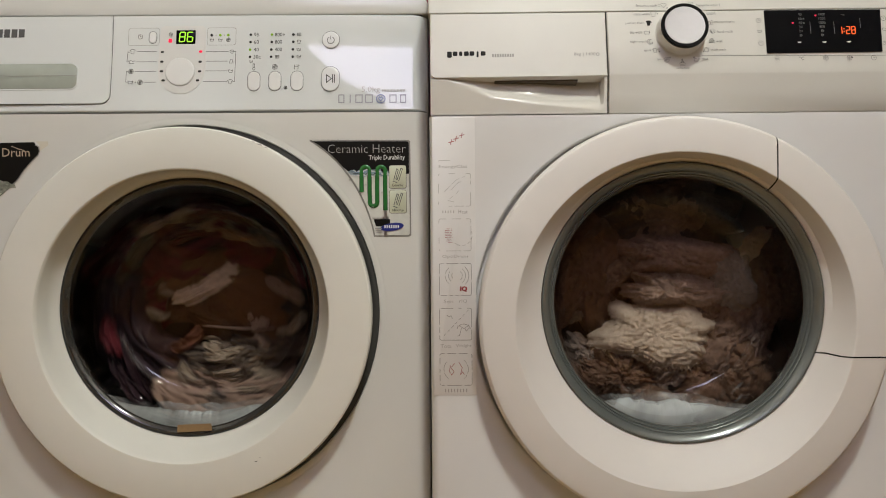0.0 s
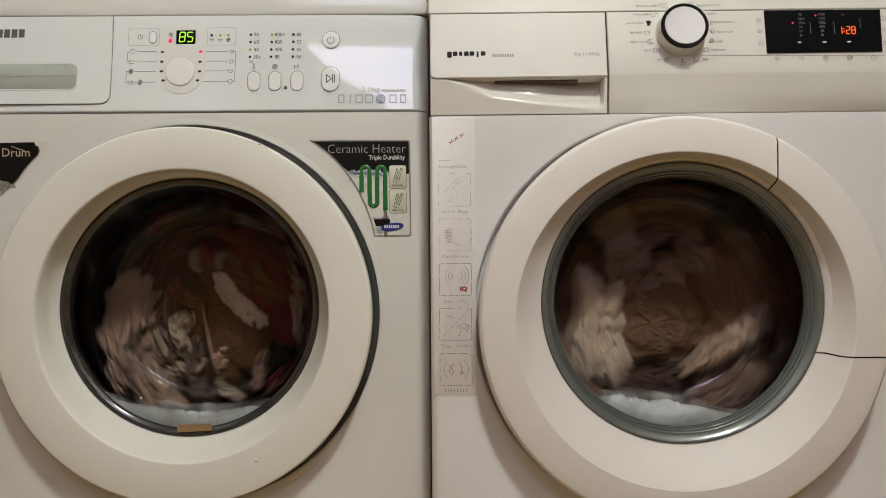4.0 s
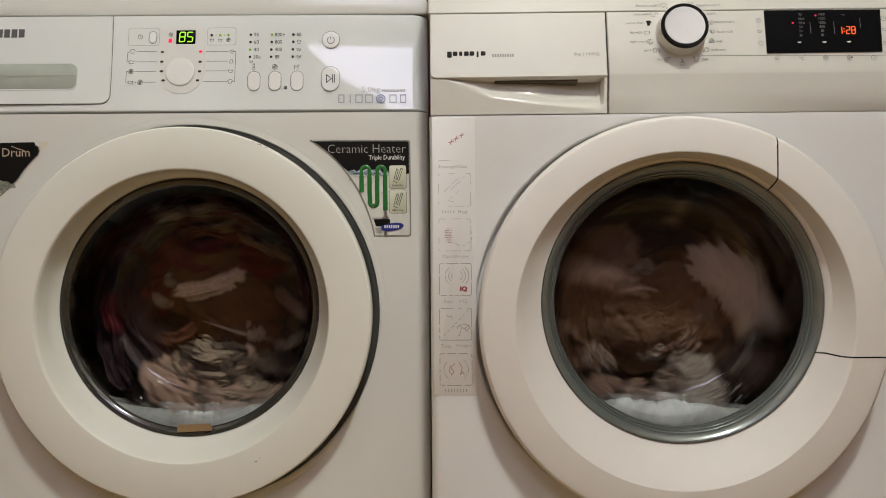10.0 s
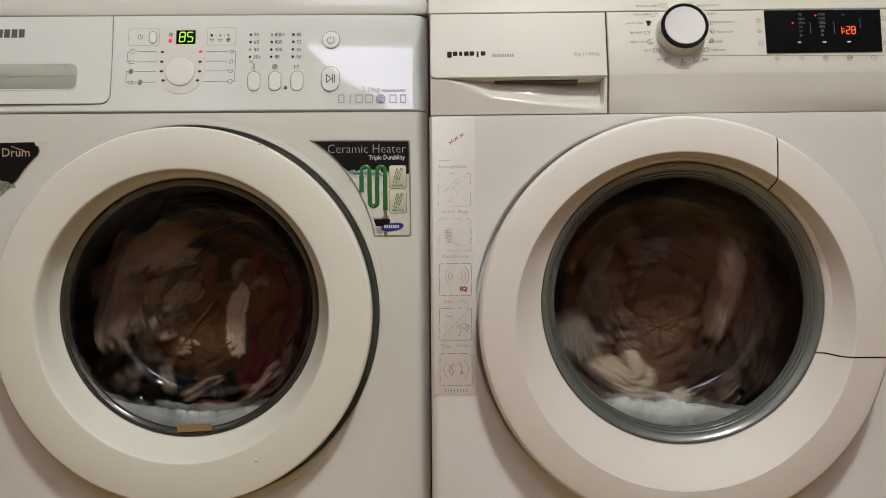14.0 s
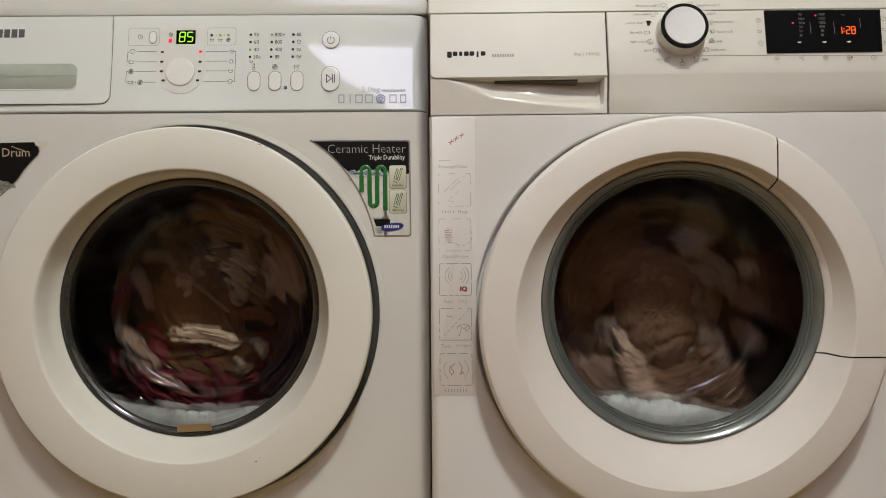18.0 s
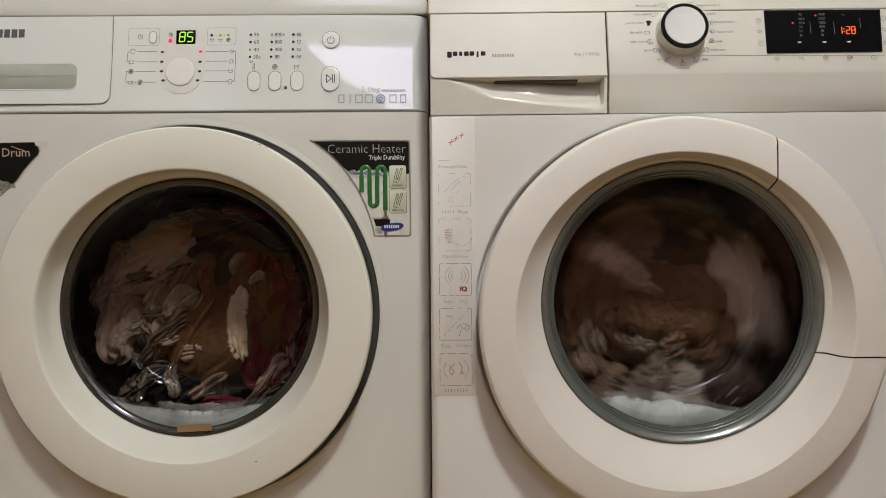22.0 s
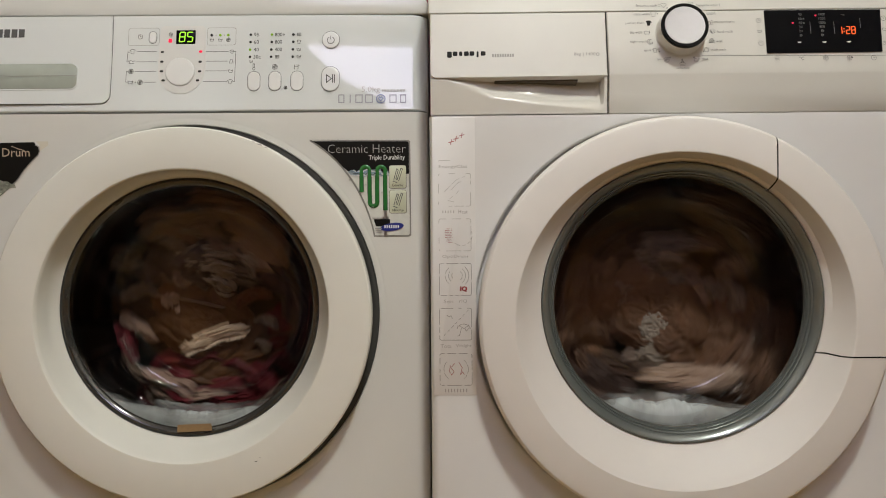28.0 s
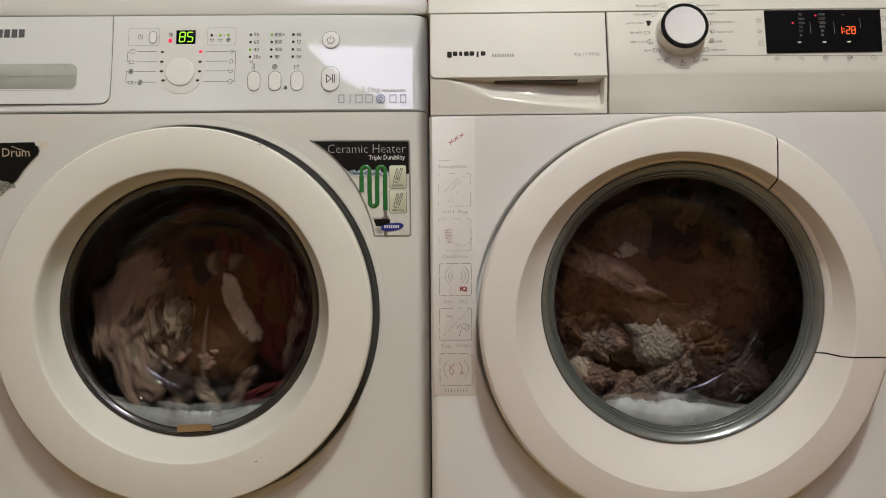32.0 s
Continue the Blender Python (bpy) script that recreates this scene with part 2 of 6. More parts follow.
def lettering(words, u0, v0, u1, v1, mat, parent, y=-0.0004, name="lettering", bold=0.0):
    """Words in the built-in font, fitted into a box on the u-v plane."""
    cu = bpy.data.curves.new(name, "FONT")
    cu.body = words
    cu.resolution_u = 2
    cu.offset = bold
    tmp = new("temporary", cu)
    dg = bpy.context.evaluated_depsgraph_get()
    me = bpy.data.meshes.new_from_object(tmp.evaluated_get(dg))
    bpy.data.objects.remove(tmp)
    me.name = name
    co = np.empty(len(me.vertices) * 3)
    me.vertices.foreach_get("co", co)
    co = co.reshape(-1, 3)
    lo, hi = co.min(0), co.max(0)
    out = np.zeros_like(co)
    out[:, 0] = u0 + (co[:, 0] - lo[0]) / (hi[0] - lo[0]) * (u1 - u0)
    out[:, 2] = v0 + (co[:, 1] - lo[1]) / (hi[1] - lo[1]) * (v1 - v0)
    out[:, 1] = y
    me.vertices.foreach_set("co", out.ravel())
    me.materials.clear()
    me.materials.append(mat)
    ob = new(name, me)
    ob.parent = parent
    return ob


def bars(u0, v0, u1, v1, count, mat, parent, y=-0.0004, name="print_bar", fill=0.6):
    """A word that is no word: plain bars of its size and colour."""
    bm = bmesh.new()
    step = (u1 - u0) / count
    for i in range(count):
        a = u0 + i * step
        poly([(a, v0), (a + step * fill, v0), (a + step * fill, v1), (a, v1)], y, bm)
    return part(name, bm, mat, parent, smooth=False)


# ---- the room ----
def room():
    x0, x1, y0, y1, top = -0.90, 0.80, -2.6, 0.62, 2.50
    tagged(part("floor", box(x0, y0, -0.1, x1, y1, 0.0), FLOOR, None, "warm beige-brown floor under both machines"), kind="structure")
    tagged(part("ceiling", box(x0, y0, top, x1, y1, top + 0.1), CEIL, None, "white plaster ceiling"), kind="structure")
    tagged(part("wall_back", box(x0 - 0.1, y1, -0.1, x1 + 0.1, y1 + 0.1, top + 0.1), WALL_RED, None, "dark red wall behind the machines"), kind="structure")
    # unseen side walls, pale and close in to bounce light onto the machines
    tagged(part("wall_west", box(x0 - 0.1, y0, -0.1, x0, y1, top + 0.1), WALL_PALE, None, "unseen pale wall set close to bounce light"), kind="structure")
    tagged(part("wall_east", box(x1, y0, -0.1, x1 + 0.1, y1, top + 0.1), WALL_PALE, None, "unseen pale wall set close to bounce light"), kind="structure")
    # the wall behind the viewer has one small high window
    wu0, wu1, wv0, wv1 = WIN
    bm = bmesh.new()
    for a in ((x0 - 0.1, -0.1, wu0, top + 0.1), (wu1, -0.1, x1 + 0.1, top + 0.1), (wu0, -0.1, wu1, wv0), (wu0, wv1, wu1, top + 0.1)):
        box(a[0], y0 - 0.12, a[1], a[2], y0, a[3], bm)
    tagged(part("wall_south", bm, WALL, None, "dark brown wall with a small high window"), kind="structure")
    # grey skirting and orange-brown wainscot along three walls; the unseen dark band above dims glass reflections
    for name, z0, z1, out, mat, label in (("baseboard", 0.0, 0.18, 0.022, SKIRTING, "grey skirting boards along the walls"), ("wainscot", 0.18, 0.505, 0.018, WAINSCOT, "orange-brown wooden wainscot along the walls"),
                                          ("reflection_band", 0.505, 0.92, 0.010, WALL, "unseen dark band added above the wainscot to dim glass reflections")):
        bm = box(x0, y0, z0, x1, y0 + out, z1)
        box(x0, y0 + out, z0, x0 + out, y1, z1, bm)
        box(x1 - out, y0 + out, z0, x1, y1, z1, bm)
        tagged(part(name, bm, mat, None, label, smooth=False), kind="structure")
    win = tagged(new("window_1"), "small high window with a frosted bright pane", kind="structure")
    win.matrix_basis = pose((wu0 + wu1) / 2, y0 - 0.06, (wv0 + wv1) / 2)
    hu, hv = (wu1 - wu0) / 2, (wv1 - wv0) / 2
    bm = bmesh.new()
    for a in ((-hu, -hv, -hu + 0.03, hv), (hu - 0.03, -hv, hu, hv), (-hu + 0.03, -hv, hu - 0.03, -hv + 0.03), (-hu + 0.03, hv - 0.03, hu - 0.03, hv)):
        box(a[0], -0.03, a[1], a[2], 0.03, a[3], bm)
    part("window_frame", bm, FRAME_WHITE, win, smooth=False)
    part("pane", box(-hu + 0.03, -0.004, -hv + 0.03, hu - 0.03, 0.004, hv - 0.03), PANE_GLOW, win, "frosted daylit pane", smooth=False)
    # a dark curtain tied back over the window's lower corner
    bm = bmesh.new()
    n = 40
    rows = []
    for j in range(13):
        t = j / 12
        row = []
        for i in range(n + 1):
            s = i / n
            right = wu0 + 0.80 * t ** 0.85 + 0.035 * math.sin(t * 11.0)
            x = wu0 - 0.06 + (right - wu0 + 0.06) * s
            row.append((x, y0 + 0.03 + 0.010 * math.sin(s * 34) * (1 - 0.4 * t), wv1 + 0.03 - (wv1 - wv0 + 0.12) * t))
        rows.append(row)
    loft(rows, False, False, bm, loop=False)
    tagged(part("curtain", bm, CURTAIN, None, "dark brown curtain tied back beside the window"), category="curtain")
    fix = tagged(new("ceiling_lamp"), "round white ceiling lamp with a glowing diffuser", "lamp")
    fix.matrix_basis = pose(LAMP_AT[0], LAMP_AT[1], 0)
    flat = lambda r, z: [(x, zz, z) for x, y, zz in ring(0, 0, r, 0, 40)]
    part("base", loft([flat(0.15, top - 0.001), flat(0.15, top - 0.03), flat(0.14, top - 0.035)], True, True), FRAME_WHITE, fix)
    part("diffuser", loft([flat(0.135, top - 0.036), flat(0.13, top - 0.055), flat(0.10, top - 0.07), flat(0.02, top - 0.08)], True, True), LAMP_GLOW, fix)


WIN = (-0.80, 0.62, 1.86, 2.41)
room()


# ---- machine bodies ----
def around(u0, v0, u1, v1, cu, cv, n=96):
    """Points on a rectangle's outline, at even angles seen from (cu, cv), with the corners among them."""
    angles = [2 * math.pi * i / n for i in range(n)]
    for u, v in ((u0, v0), (u1, v0), (u1, v1), (u0, v1)):
        a = math.atan2(v - cv, u - cu) % (2 * math.pi)
        k = min(range(n), key=lambda i: abs(angles[i] - a))
        angles[k] = a
    pts = []
    for a in angles:
        c, s = math.cos(a), math.sin(a)
        t = min(((u1 - cu) / c if c > 1e-9 else (u0 - cu) / c if c < -1e-9 else 1e9), ((v1 - cv) / s if s > 1e-9 else (v0 - cv) / s if s < -1e-9 else 1e9))
        pts.append((cu + c * t, cv + s * t, a))
    return pts


def cabinet(u0, v0, u1, v1, depth, soft, cu, cv, lip, parent, mat, label):
    """Sheet-metal body: sides, rounded upright front edges, and a round porthole through the front. lip: rings (radius, y) of the porthole."""
    def outline(inset, y):
        return [(max(min(u, u1 - inset), u0 + inset), y, v) for u, v, a in around(u0, v0, u1, v1, cu, cv)]
    angles = [a for u, v, a in around(u0, v0, u1, v1, cu, cv)]
    rings = [outline(0, depth), outline(0, soft)]
    for k in (0.3, 0.6, 0.85, 1.0):
        q = k * math.pi / 2
        rings.append(outline(soft * (1 - math.cos(q)), soft * (1 - math.sin(q))))
    for r, y in lip:
        rings.append([(cu + r * math.cos(a), y, cv + r * math.sin(a)) for a in angles])
    return part("cabinet", loft(rings, True, False), mat, parent, label)


def porthole(rings_at, n=128):
    return loft([ring(cu, cv, r, y, n) for cu, cv, r, y in rings_at])


def drum(parent, cu, cv, y0, y1, r, mat):
    """Steel drum with a rolled front lip, a dished back and three lifters; it turns about its own axis."""
    ob = part("drum", loft([ring(0, 0, r - 0.006, y0 + 0.004), ring(0, 0, r - 0.004, y0), ring(0, 0, r - 0.002, y0 + 0.008), ring(0, 0, r, y0 + 0.03), ring(0, 0, r, y1 - 0.02),
                            ring(0, 0, r - 0.02, y1), ring(0, 0, 0.09, y1 - 0.015), ring(0, 0, 0.02, y1 - 0.02)], False, True), mat, parent, "perforated steel drum")
    ob.matrix_basis = pose(cu, 0, cv)
    for i in range(3):
        a = radians(120 * i + 20)
        bm = bmesh.new()
        rows = []
        for y, s in ((y0 + 0.04, 0.5), (y0 + 0.08, 1), (y1 - 0.08, 1), (y1 - 0.04, 0.5)):
            rows.append([(w * s * 0.03, y, r - 0.002 - h * s) for w, h in ((-1, 0), (-0.6, 0.03), (0, 0.045), (0.6, 0.03), (1, 0))])
        loft(rows, True, True, bm, loop=False)
        part("lifter", bm, mat, ob, m=Matrix.Rotation(a, 4, "Y"))
    bm = bmesh.new()
    for j in range(16):
        for k in range(6):
            a = 2 * math.pi * (j + 0.5 * (k % 2)) / 16
            q = 0.06 + 0.024 * k
            loft([ring(q * math.cos(a), q * math.sin(a), 0.004, y1 - 0.0205 + 0.0001 * k, 8)], True, False, bm)
    tagged(part("drum_hole", bm, SEAM, ob, "punched holes in the drum back"), kind="stuff")
    return ob


def bowl(parent, cu, cv, rings_at, mat, label):
    ob = part("door_glass", loft([ring(cu + du, cv + dv, r, y, 128) for du, dv, r, y in rings_at], False, True), mat, parent, label)
    if ob.data.polygons[-1].normal.y > 0:
        ob.data.flip_normals()
    ob.visible_shadow = False
    return ob


DROP = 0.018    # the drums turn about axes a little below the middle of the glass


def dish(r0, y0, deep, ridges, n=26):
    """Rings of a deep, flat-bottomed glass bowl with fine moulded ridges (radius, height, width) round its bottom."""
    radii = [r0 * math.cos(math.pi / 2 * i / n) ** 0.7 for i in range(n)]
    for q, high, wide in ridges:
        radii = [r for r in radii if abs(r - q) > 2.6 * wide] + [q + k * wide for k in (-2.6, -1.8, -1.2, -0.7, -0.3, 0, 0.3, 0.7, 1.2, 1.8, 2.6)]
    out = []
    for r in sorted(radii, reverse=True):
        bump = sum(high * math.exp(-((r - q) / wide) ** 2) for q, high, wide in ridges)
        out.append((0, 0, r, y0 + deep * (1 - (r / r0) ** 12) ** 0.5 - bump))
    return out


def build_left():
    top = tagged(new("washing_machine"), "older white front-loading washing machine with a grey-white control panel", "washing machine", "pair of washing machines")
    top.matrix_basis = LEFT
    DU, DV = -0.0126, 0.433          # door ring
    GU, GV = -0.0160, 0.441          # glass
    cabinet(-0.298, 0.0, 0.2998, 0.6945, 0.56, 0.017, DU, DV,
            [(0.2578, 0.0), (0.2560, 0.0008), (0.2540, 0.0013), (0.2490, 0.0016), (0.2472, 0.0030), (0.2466, 0.014), (0.235, 0.022), (0.205, 0.024), (0.200, 0.04)], top, ENAMEL_L, "white enamelled steel cabinet")
    # lid with a rounded front and rounded upper corners
    def lid_ring(y, inset, z0=0.8280, z1=0.8540):
        a, b, lo, hi = -0.300 + inset, 0.3012 - inset, z0 + inset, z1 - inset
        big, small = 0.0160, 0.003
        pts = arc(b - small, lo + small, small, -90, 0, 4) + arc(b - big, hi - big, big, 0, 90, 8) + arc(a + big, hi - big, big, 90, 180, 8) + arc(a + small, lo + small, small, 180, 270, 4)
        return at(pts, y)
    rings = [lid_ring(0.57, 0), lid_ring(0.022, 0)]
    for k in (0.3, 0.6, 0.85, 1.0):
        q = k * math.pi / 2
        rings.append(lid_ring(0.022 - 0.0030 * math.sin(q), 0.0016 * (1 - math.cos(q))))
    rings.append(lid_ring(0.0187, 0.0026))
    part("lid", loft(rings, True, True), LID_L, top, "rounded white top lid")
    part("lid_gap", box(-0.294, 0.0235, 0.8235, 0.292, 0.5, 0.8285), SEAM, top, smooth=False)
    part("panel_base", box(-0.294, 0.012, 0.6900, 0.2925, 0.50, 0.7010), SEAM, top, "dark joint under the control panel", smooth=False)

    # control panel: leans back, right and left ends rounded
    P = part("control_panel", bmesh.new(), PANEL_L, top, "glossy grey-white control panel", pose(0, 0, 0.6925, -8))
    bm = bmesh.new()
    rows = []
    prof = [(-0.2995, 0.06)]
    for k in range(9):
        q = k / 8 * math.pi / 2
        prof.append((-0.299 + 0.022 * (1 - math.cos(q)), 0.018 * (1 - math.sin(q))))
    for k in range(1, 16):
        u = -0.277 + 0.554 * k / 16
        prof.append((u, -0.0022 * (1 - (u / 0.277) ** 2)))
    for k in range(9):
        q = (1 - k / 8) * math.pi / 2
        prof.append((0.3005 - 0.0235 * (1 - math.cos(q)), 0.018 * (1 - math.sin(q))))
    prof.append((0.3005, 0.5))
    for v, dy in ((0.0048, 0.06), (0.0048, 0.0012), (0.0060, 0), (0.06, -0.0004), (0.1345, 0), (0.1357, 0.0012), (0.1357, 0.06)):
        rows.append([(u, y + dy, v) for u, y in prof])
    loft(rows, False, False, bm, loop=False)
    finish(bm, True, 35)
    bm.to_mesh(P.data)
    bm.free()
    P.data.materials.clear()
    P.data.materials.append(PANEL_L)
    S = -0.0024                       # the surface of the bowed panel
    surf = lambda u: -0.0022 * (1 - (u / 0.277) ** 2) - 0.0008
    # detergent drawer with its pull window
    seam_line = [(-0.298, 0.0142), (-0.1275, 0.0142)] + arc(-0.1275, 0.0274, 0.0132, -82, -4, 8) + [(-0.1140, 0.060), (-0.1150, 0.1348)]
    part("drawer_joint", strokes([seam_line], 0.0007, S - 0.0003), SEAM, P, "dark joint round the drawer", smooth=False)
    poly_pts = [(-0.2975, 0.0152), (-0.1275, 0.0152)] + arc(-0.1275, 0.0274, 0.0122, -84, -4, 8) + [(-0.1152, 0.060), (-0.1162, 0.1345), (-0.2975, 0.1345)]
    d = part("detergent_drawer", poly(poly_pts, S - 0.0007, depth=0.0012), PANEL_L, P, "detergent drawer front with a see-through pull window", smooth=False)
    w = loft([at(rrect(-0.330, 0.034, -0.1575, 0.0702, 0.010, i), S - 0.0008 - y) for i, y in ((-0.0008, 0.0), (0, 0.0006), (0.0012, 0.0004))], False, False)
    part("window_rim", w, PANEL_L, d)
    part("pull_window", plate(-0.3285, 0.0352, -0.1588, 0.069, 0.009, 0.0008, 0.0003, S - 0.0008), WINDOW, d, "sea-grey translucent pull window")
    part("ridge", strokes([[(-0.30, 0.0545), (-0.262, 0.0535), (-0.245, 0.0522), (-0.159, 0.0528)]], 0.0007, S - 0.0019), PRINT_SOFT, d, smooth=False)
    bars(-0.2765, 0.1058, -0.2285, 0.1170, 5, PRINT, P, S - 0.0012, "brand_mark", 0.78)

    # programme selector
    pts = [(-0.0520 + 0.006, 0.1205)] + arc(-0.0460, 0.1145, 0.006, 90, 180, 5) + [(-0.0528, 0.085), (-0.0535, 0.066)]
    pts += arc(-0.0233, 0.0585, 0.0302, 188, 352, 18, 0.0312) + [(0.0092, 0.066), (0.0080, 0.085)] + arc(0.0018, 0.1145, 0.006, 0, 90, 5)
    part("selector_plaque", poly(pts, S - 0.0006, depth=0.001), PLAQUE, P, "grey selector surround", smooth=False)
    part("selector_knob", loft([ring(-0.0245, 0.0572, r, S - y, 56) for r, y in ((0.0192, 0), (0.0191, 0.0014), (0.0188, 0.0019), (0.0181, 0.0022), (0.0165, 0.0023), (0.012, 0.0024), (0.005, 0.0024), (0.001, 0.0024))], False, True), BUTTON, P, "round white selector knob")
    disp = part("display", plate(-0.0312, 0.0955, -0.0058, 0.1145, 0.0008, 0.0012, 0.0003, S), DISPLAY, P, "black two-digit display")
    y = S - 0.0016
    def segments(u, v, w, h, on, mat, parent, lean=0.0008):
        th = 0.0013
        seg = {"a": (0, h, w, h), "g": (0, h / 2, w, h / 2), "d": (0, 0, w, 0), "f": (0, h / 2, 0, h), "b": (w, h / 2, w, h), "e": (0, 0, 0, h / 2), "c": (w, 0, w, h / 2)}
        made = {}
        for s in on:
            a, b, c, e = seg[s]
            k = math.hypot(c - a, e - b)
            g = 0.14 if k > 0 else 0
            p0 = (u + a + (c - a) * g + lean * (b + (e - b) * g) / h, v + b + (e - b) * g)
            p1 = (u + c - (c - a) * g + lean * (e - (e - b) * g) / h, v + e - (e - b) * g)
            made[s] = part("digit_segment", strokes([[p0, p1]], th, y), mat, parent, smooth=False)
        return made
    segments(-0.0268, 0.0985, 0.0070, 0.0130, "abcdefg", LED_DIGIT, disp)
    last = segments(-0.0166, 0.0985, 0.0070, 0.0130, "acdefg", LED_DIGIT, disp)
    part("clock_icon", strokes([arc(-0.0384, 0.1088, 0.0022), [(-0.0384, 0.1105), (-0.0384, 0.1088), (-0.0373, 0.1088)]], 0.0006, S - 0.0012), PRINT, P, smooth=False)
    part("indicator", plate(-0.0413, 0.0975, -0.0365, 0.1030, 0.0015, 0.0012, 0.0003, S), LED_RED, P, "lit red indicator")
    for i, (u, v) in enumerate(((-0.0486, 0.0847), (-0.0488, 0.0714), (-0.0489, 0.0583), (-0.0462, 0.0459), (0.0015, 0.0850), (0.0013, 0.0711), (0.0011, 0.0579), (-0.0013, 0.0456))):
        part("indicator", plate(u - 0.0022, v - 0.0015, u + 0.0022, v + 0.0015, 0.0013, 0.0010, 0.0003, S), LED_RED if i == 4 else LED_OFF, P, "lit red indicator" if i == 4 else "")
    lines = []
    for v, a in ((0.0856, -0.0820), (0.0716, -0.0829), (0.0584, -0.0830), (0.0436, -0.0712)):
        lines.append([(a, v), (-0.0562, v)])
    for v, a, b in ((0.0850, 0.0087, 0.0377), (0.0718, 0.0069, 0.0366), (0.0586, 0.0081, 0.0377), (0.0439, 0.0064, 0.0374)):
        lines.append([(a, v), (b, v)])
    lines += [[(-0.0918, 0.0850), (-0.0940, 0.0850), (-0.0947, 0.0717), (-0.0922, 0.0717)], [(-0.0930, 0.0585), (-0.0948, 0.0585), (-0.0950, 0.0438), (-0.0925, 0.0438)],
              [(0.0448, 0.0850), (0.0475, 0.0850), (0.0470, 0.0437), (0.0446, 0.0437)]]
    for l in lines:
        part("guide_line", strokes([l], 0.0006, S - 0.0002), PRINT, P, smooth=False)

    def icon(kind, u, v, s=0.0035, mat=PRINT, w=0.0006):
        if kind == "shirt":
            q = [[(-1, 0.5), (-0.4, 0.9), (0.4, 0.9), (1, 0.5), (0.6, 0.1), (0.5, -0.9), (-0.5, -0.9), (-0.6, 0.1), (-1, 0.5)]]
        elif kind == "basin":
            q = [[(-1, 0.6), (-0.7, -0.7), (0.7, -0.7), (1, 0.6)], [(-0.9, 0.2), (-0.3, 0.5), (0.3, 0.1), (0.9, 0.3)]]
        elif kind == "spiral":
            q = [arc(0, 0, 1), arc(0.05, 0, 0.55, 0, 300), arc(0, 0, 0.2)]
        elif kind == "clock":
            q = [arc(0, 0, 1), [(0, 0.6), (0, 0), (0.5, 0)]]
        elif kind == "bell":
            q = [[(-0.8, -0.8), (-0.4, 0.7), (0.3, 0.9), (0.5, 0.2), (0.9, -0.8), (-0.8, -0.8)]]
        elif kind == "wool":
            q = [arc(0, 0.1, 0.8, -30, 210, 12, 0.6), [(-0.7, -0.2), (-0.4, -0.7), (0.4, -0.7), (0.7, -0.2)], [(-0.3, 0.3), (0.4, -0.1)]]
        elif kind == "heart":
            q = [[(0, -0.9), (-0.95, 0.1), (-0.7, 0.8), (-0.1, 0.6), (0, 0.35), (0.1, 0.6), (0.7, 0.8), (0.95, 0.1), (0, -0.9)]]
        elif kind == "thermo":
            q = [[(-0.25, 1), (-0.25, -0.3)], [(0.25, 1), (0.25, -0.3)], arc(0, -0.6, 0.4), [(-0.25, 1), (0.25, 1)]]
        elif kind == "tap":
            q = [[(-0.9, -0.9), (-0.9, 0.9)], [(-0.9, 0.1), (0.4, 0.1), (0.4, -0.9)], [(0.4, 0.1), (0.9, 0.6)], [(0.1, 0.7), (0.9, 0.7)]]
        elif kind == "moon":
            q = [arc(0, 0, 0.95, 60, 300, 12), arc(0.45, 0, 0.8, 100, 260, 10)]
        elif kind == "triangle":
            q = [[(-0.9, -0.8), (0, 0.9), (0.9, -0.8), (-0.9, -0.8)], [(-0.4, -0.4), (0.4, -0.4)]]
        else:
            q = [[(-0.9, -0.7), (-0.9, 0.7), (0.9, 0.7), (0.9, -0.7), (-0.9, -0.7)], [(-0.5, 0.2), (0.5, 0.2)], [(-0.5, -0.25), (0.3, -0.25)]]
        return strokes([[(u + a * s, v + b * s) for a, b in l] for l in q], w, S - 0.0002)
    for kind, u, v, s in (("shirt", -0.0880, 0.0857, 0.0034), ("basin", -0.0886, 0.0717, 0.0036), ("spiral", -0.0888, 0.0585, 0.0032), ("basin", -0.0890, 0.0438, 0.0032), ("spiral", -0.0762, 0.0437, 0.0032),
                          ("wool", 0.0421, 0.0849, 0.0031), ("bell", 0.0418, 0.0716, 0.0031), ("basin", 0.0414, 0.0584, 0.0031), ("shirt", 0.0411, 0.0437, 0.0031),
                          ("clock", -0.0785, 0.1060, 0.0030), ("basin", 0.0156, 0.1012, 0.0026), ("basin", 0.0267, 0.1012, 0.0026), ("spiral", 0.0372, 0.1012, 0.0026)):
        part("icon", icon(kind, u, v, s), PRINT, P, smooth=False)
    part("icon_dot", disc(-0.0824, 0.0437, 0.0007, 0.0005, 0.0002, S), PRINT, P)
    frames = [rrect(-0.0942, 0.0940, -0.0535, 0.1180, 0.0035), rrect(0.0095, 0.0940, 0.0472, 0.1180, 0.0035)]
    for f in frames:
        part("frame_line", strokes([f + f[:1]], 0.0004, S - 0.0002), PRINT_SOFT, P, smooth=False)

    def button(name, u0, v0, u1, v1, r, h, label):
        shape = lambda i: rrect(u0, v0, u1, v1, r, i, 8)
        b = part(name, loft([at(shape(i), S - y) for i, y in ((0, 0), (0.0001, h * 0.55), (0.0006, h * 0.9), (0.0016, h), (0.0034, h * 0.92))], False, True), BUTTON, P, label)
        rim = shape(-0.0004)
        part("button_gap", strokes([rim + rim[:1]], 0.0005, S - 0.0003), PRINT, b, smooth=False)
        return b
    button("delay_button", -0.0668, 0.0972, -0.0573, 0.1130, 0.0047, 0.0008, "small white delay button")
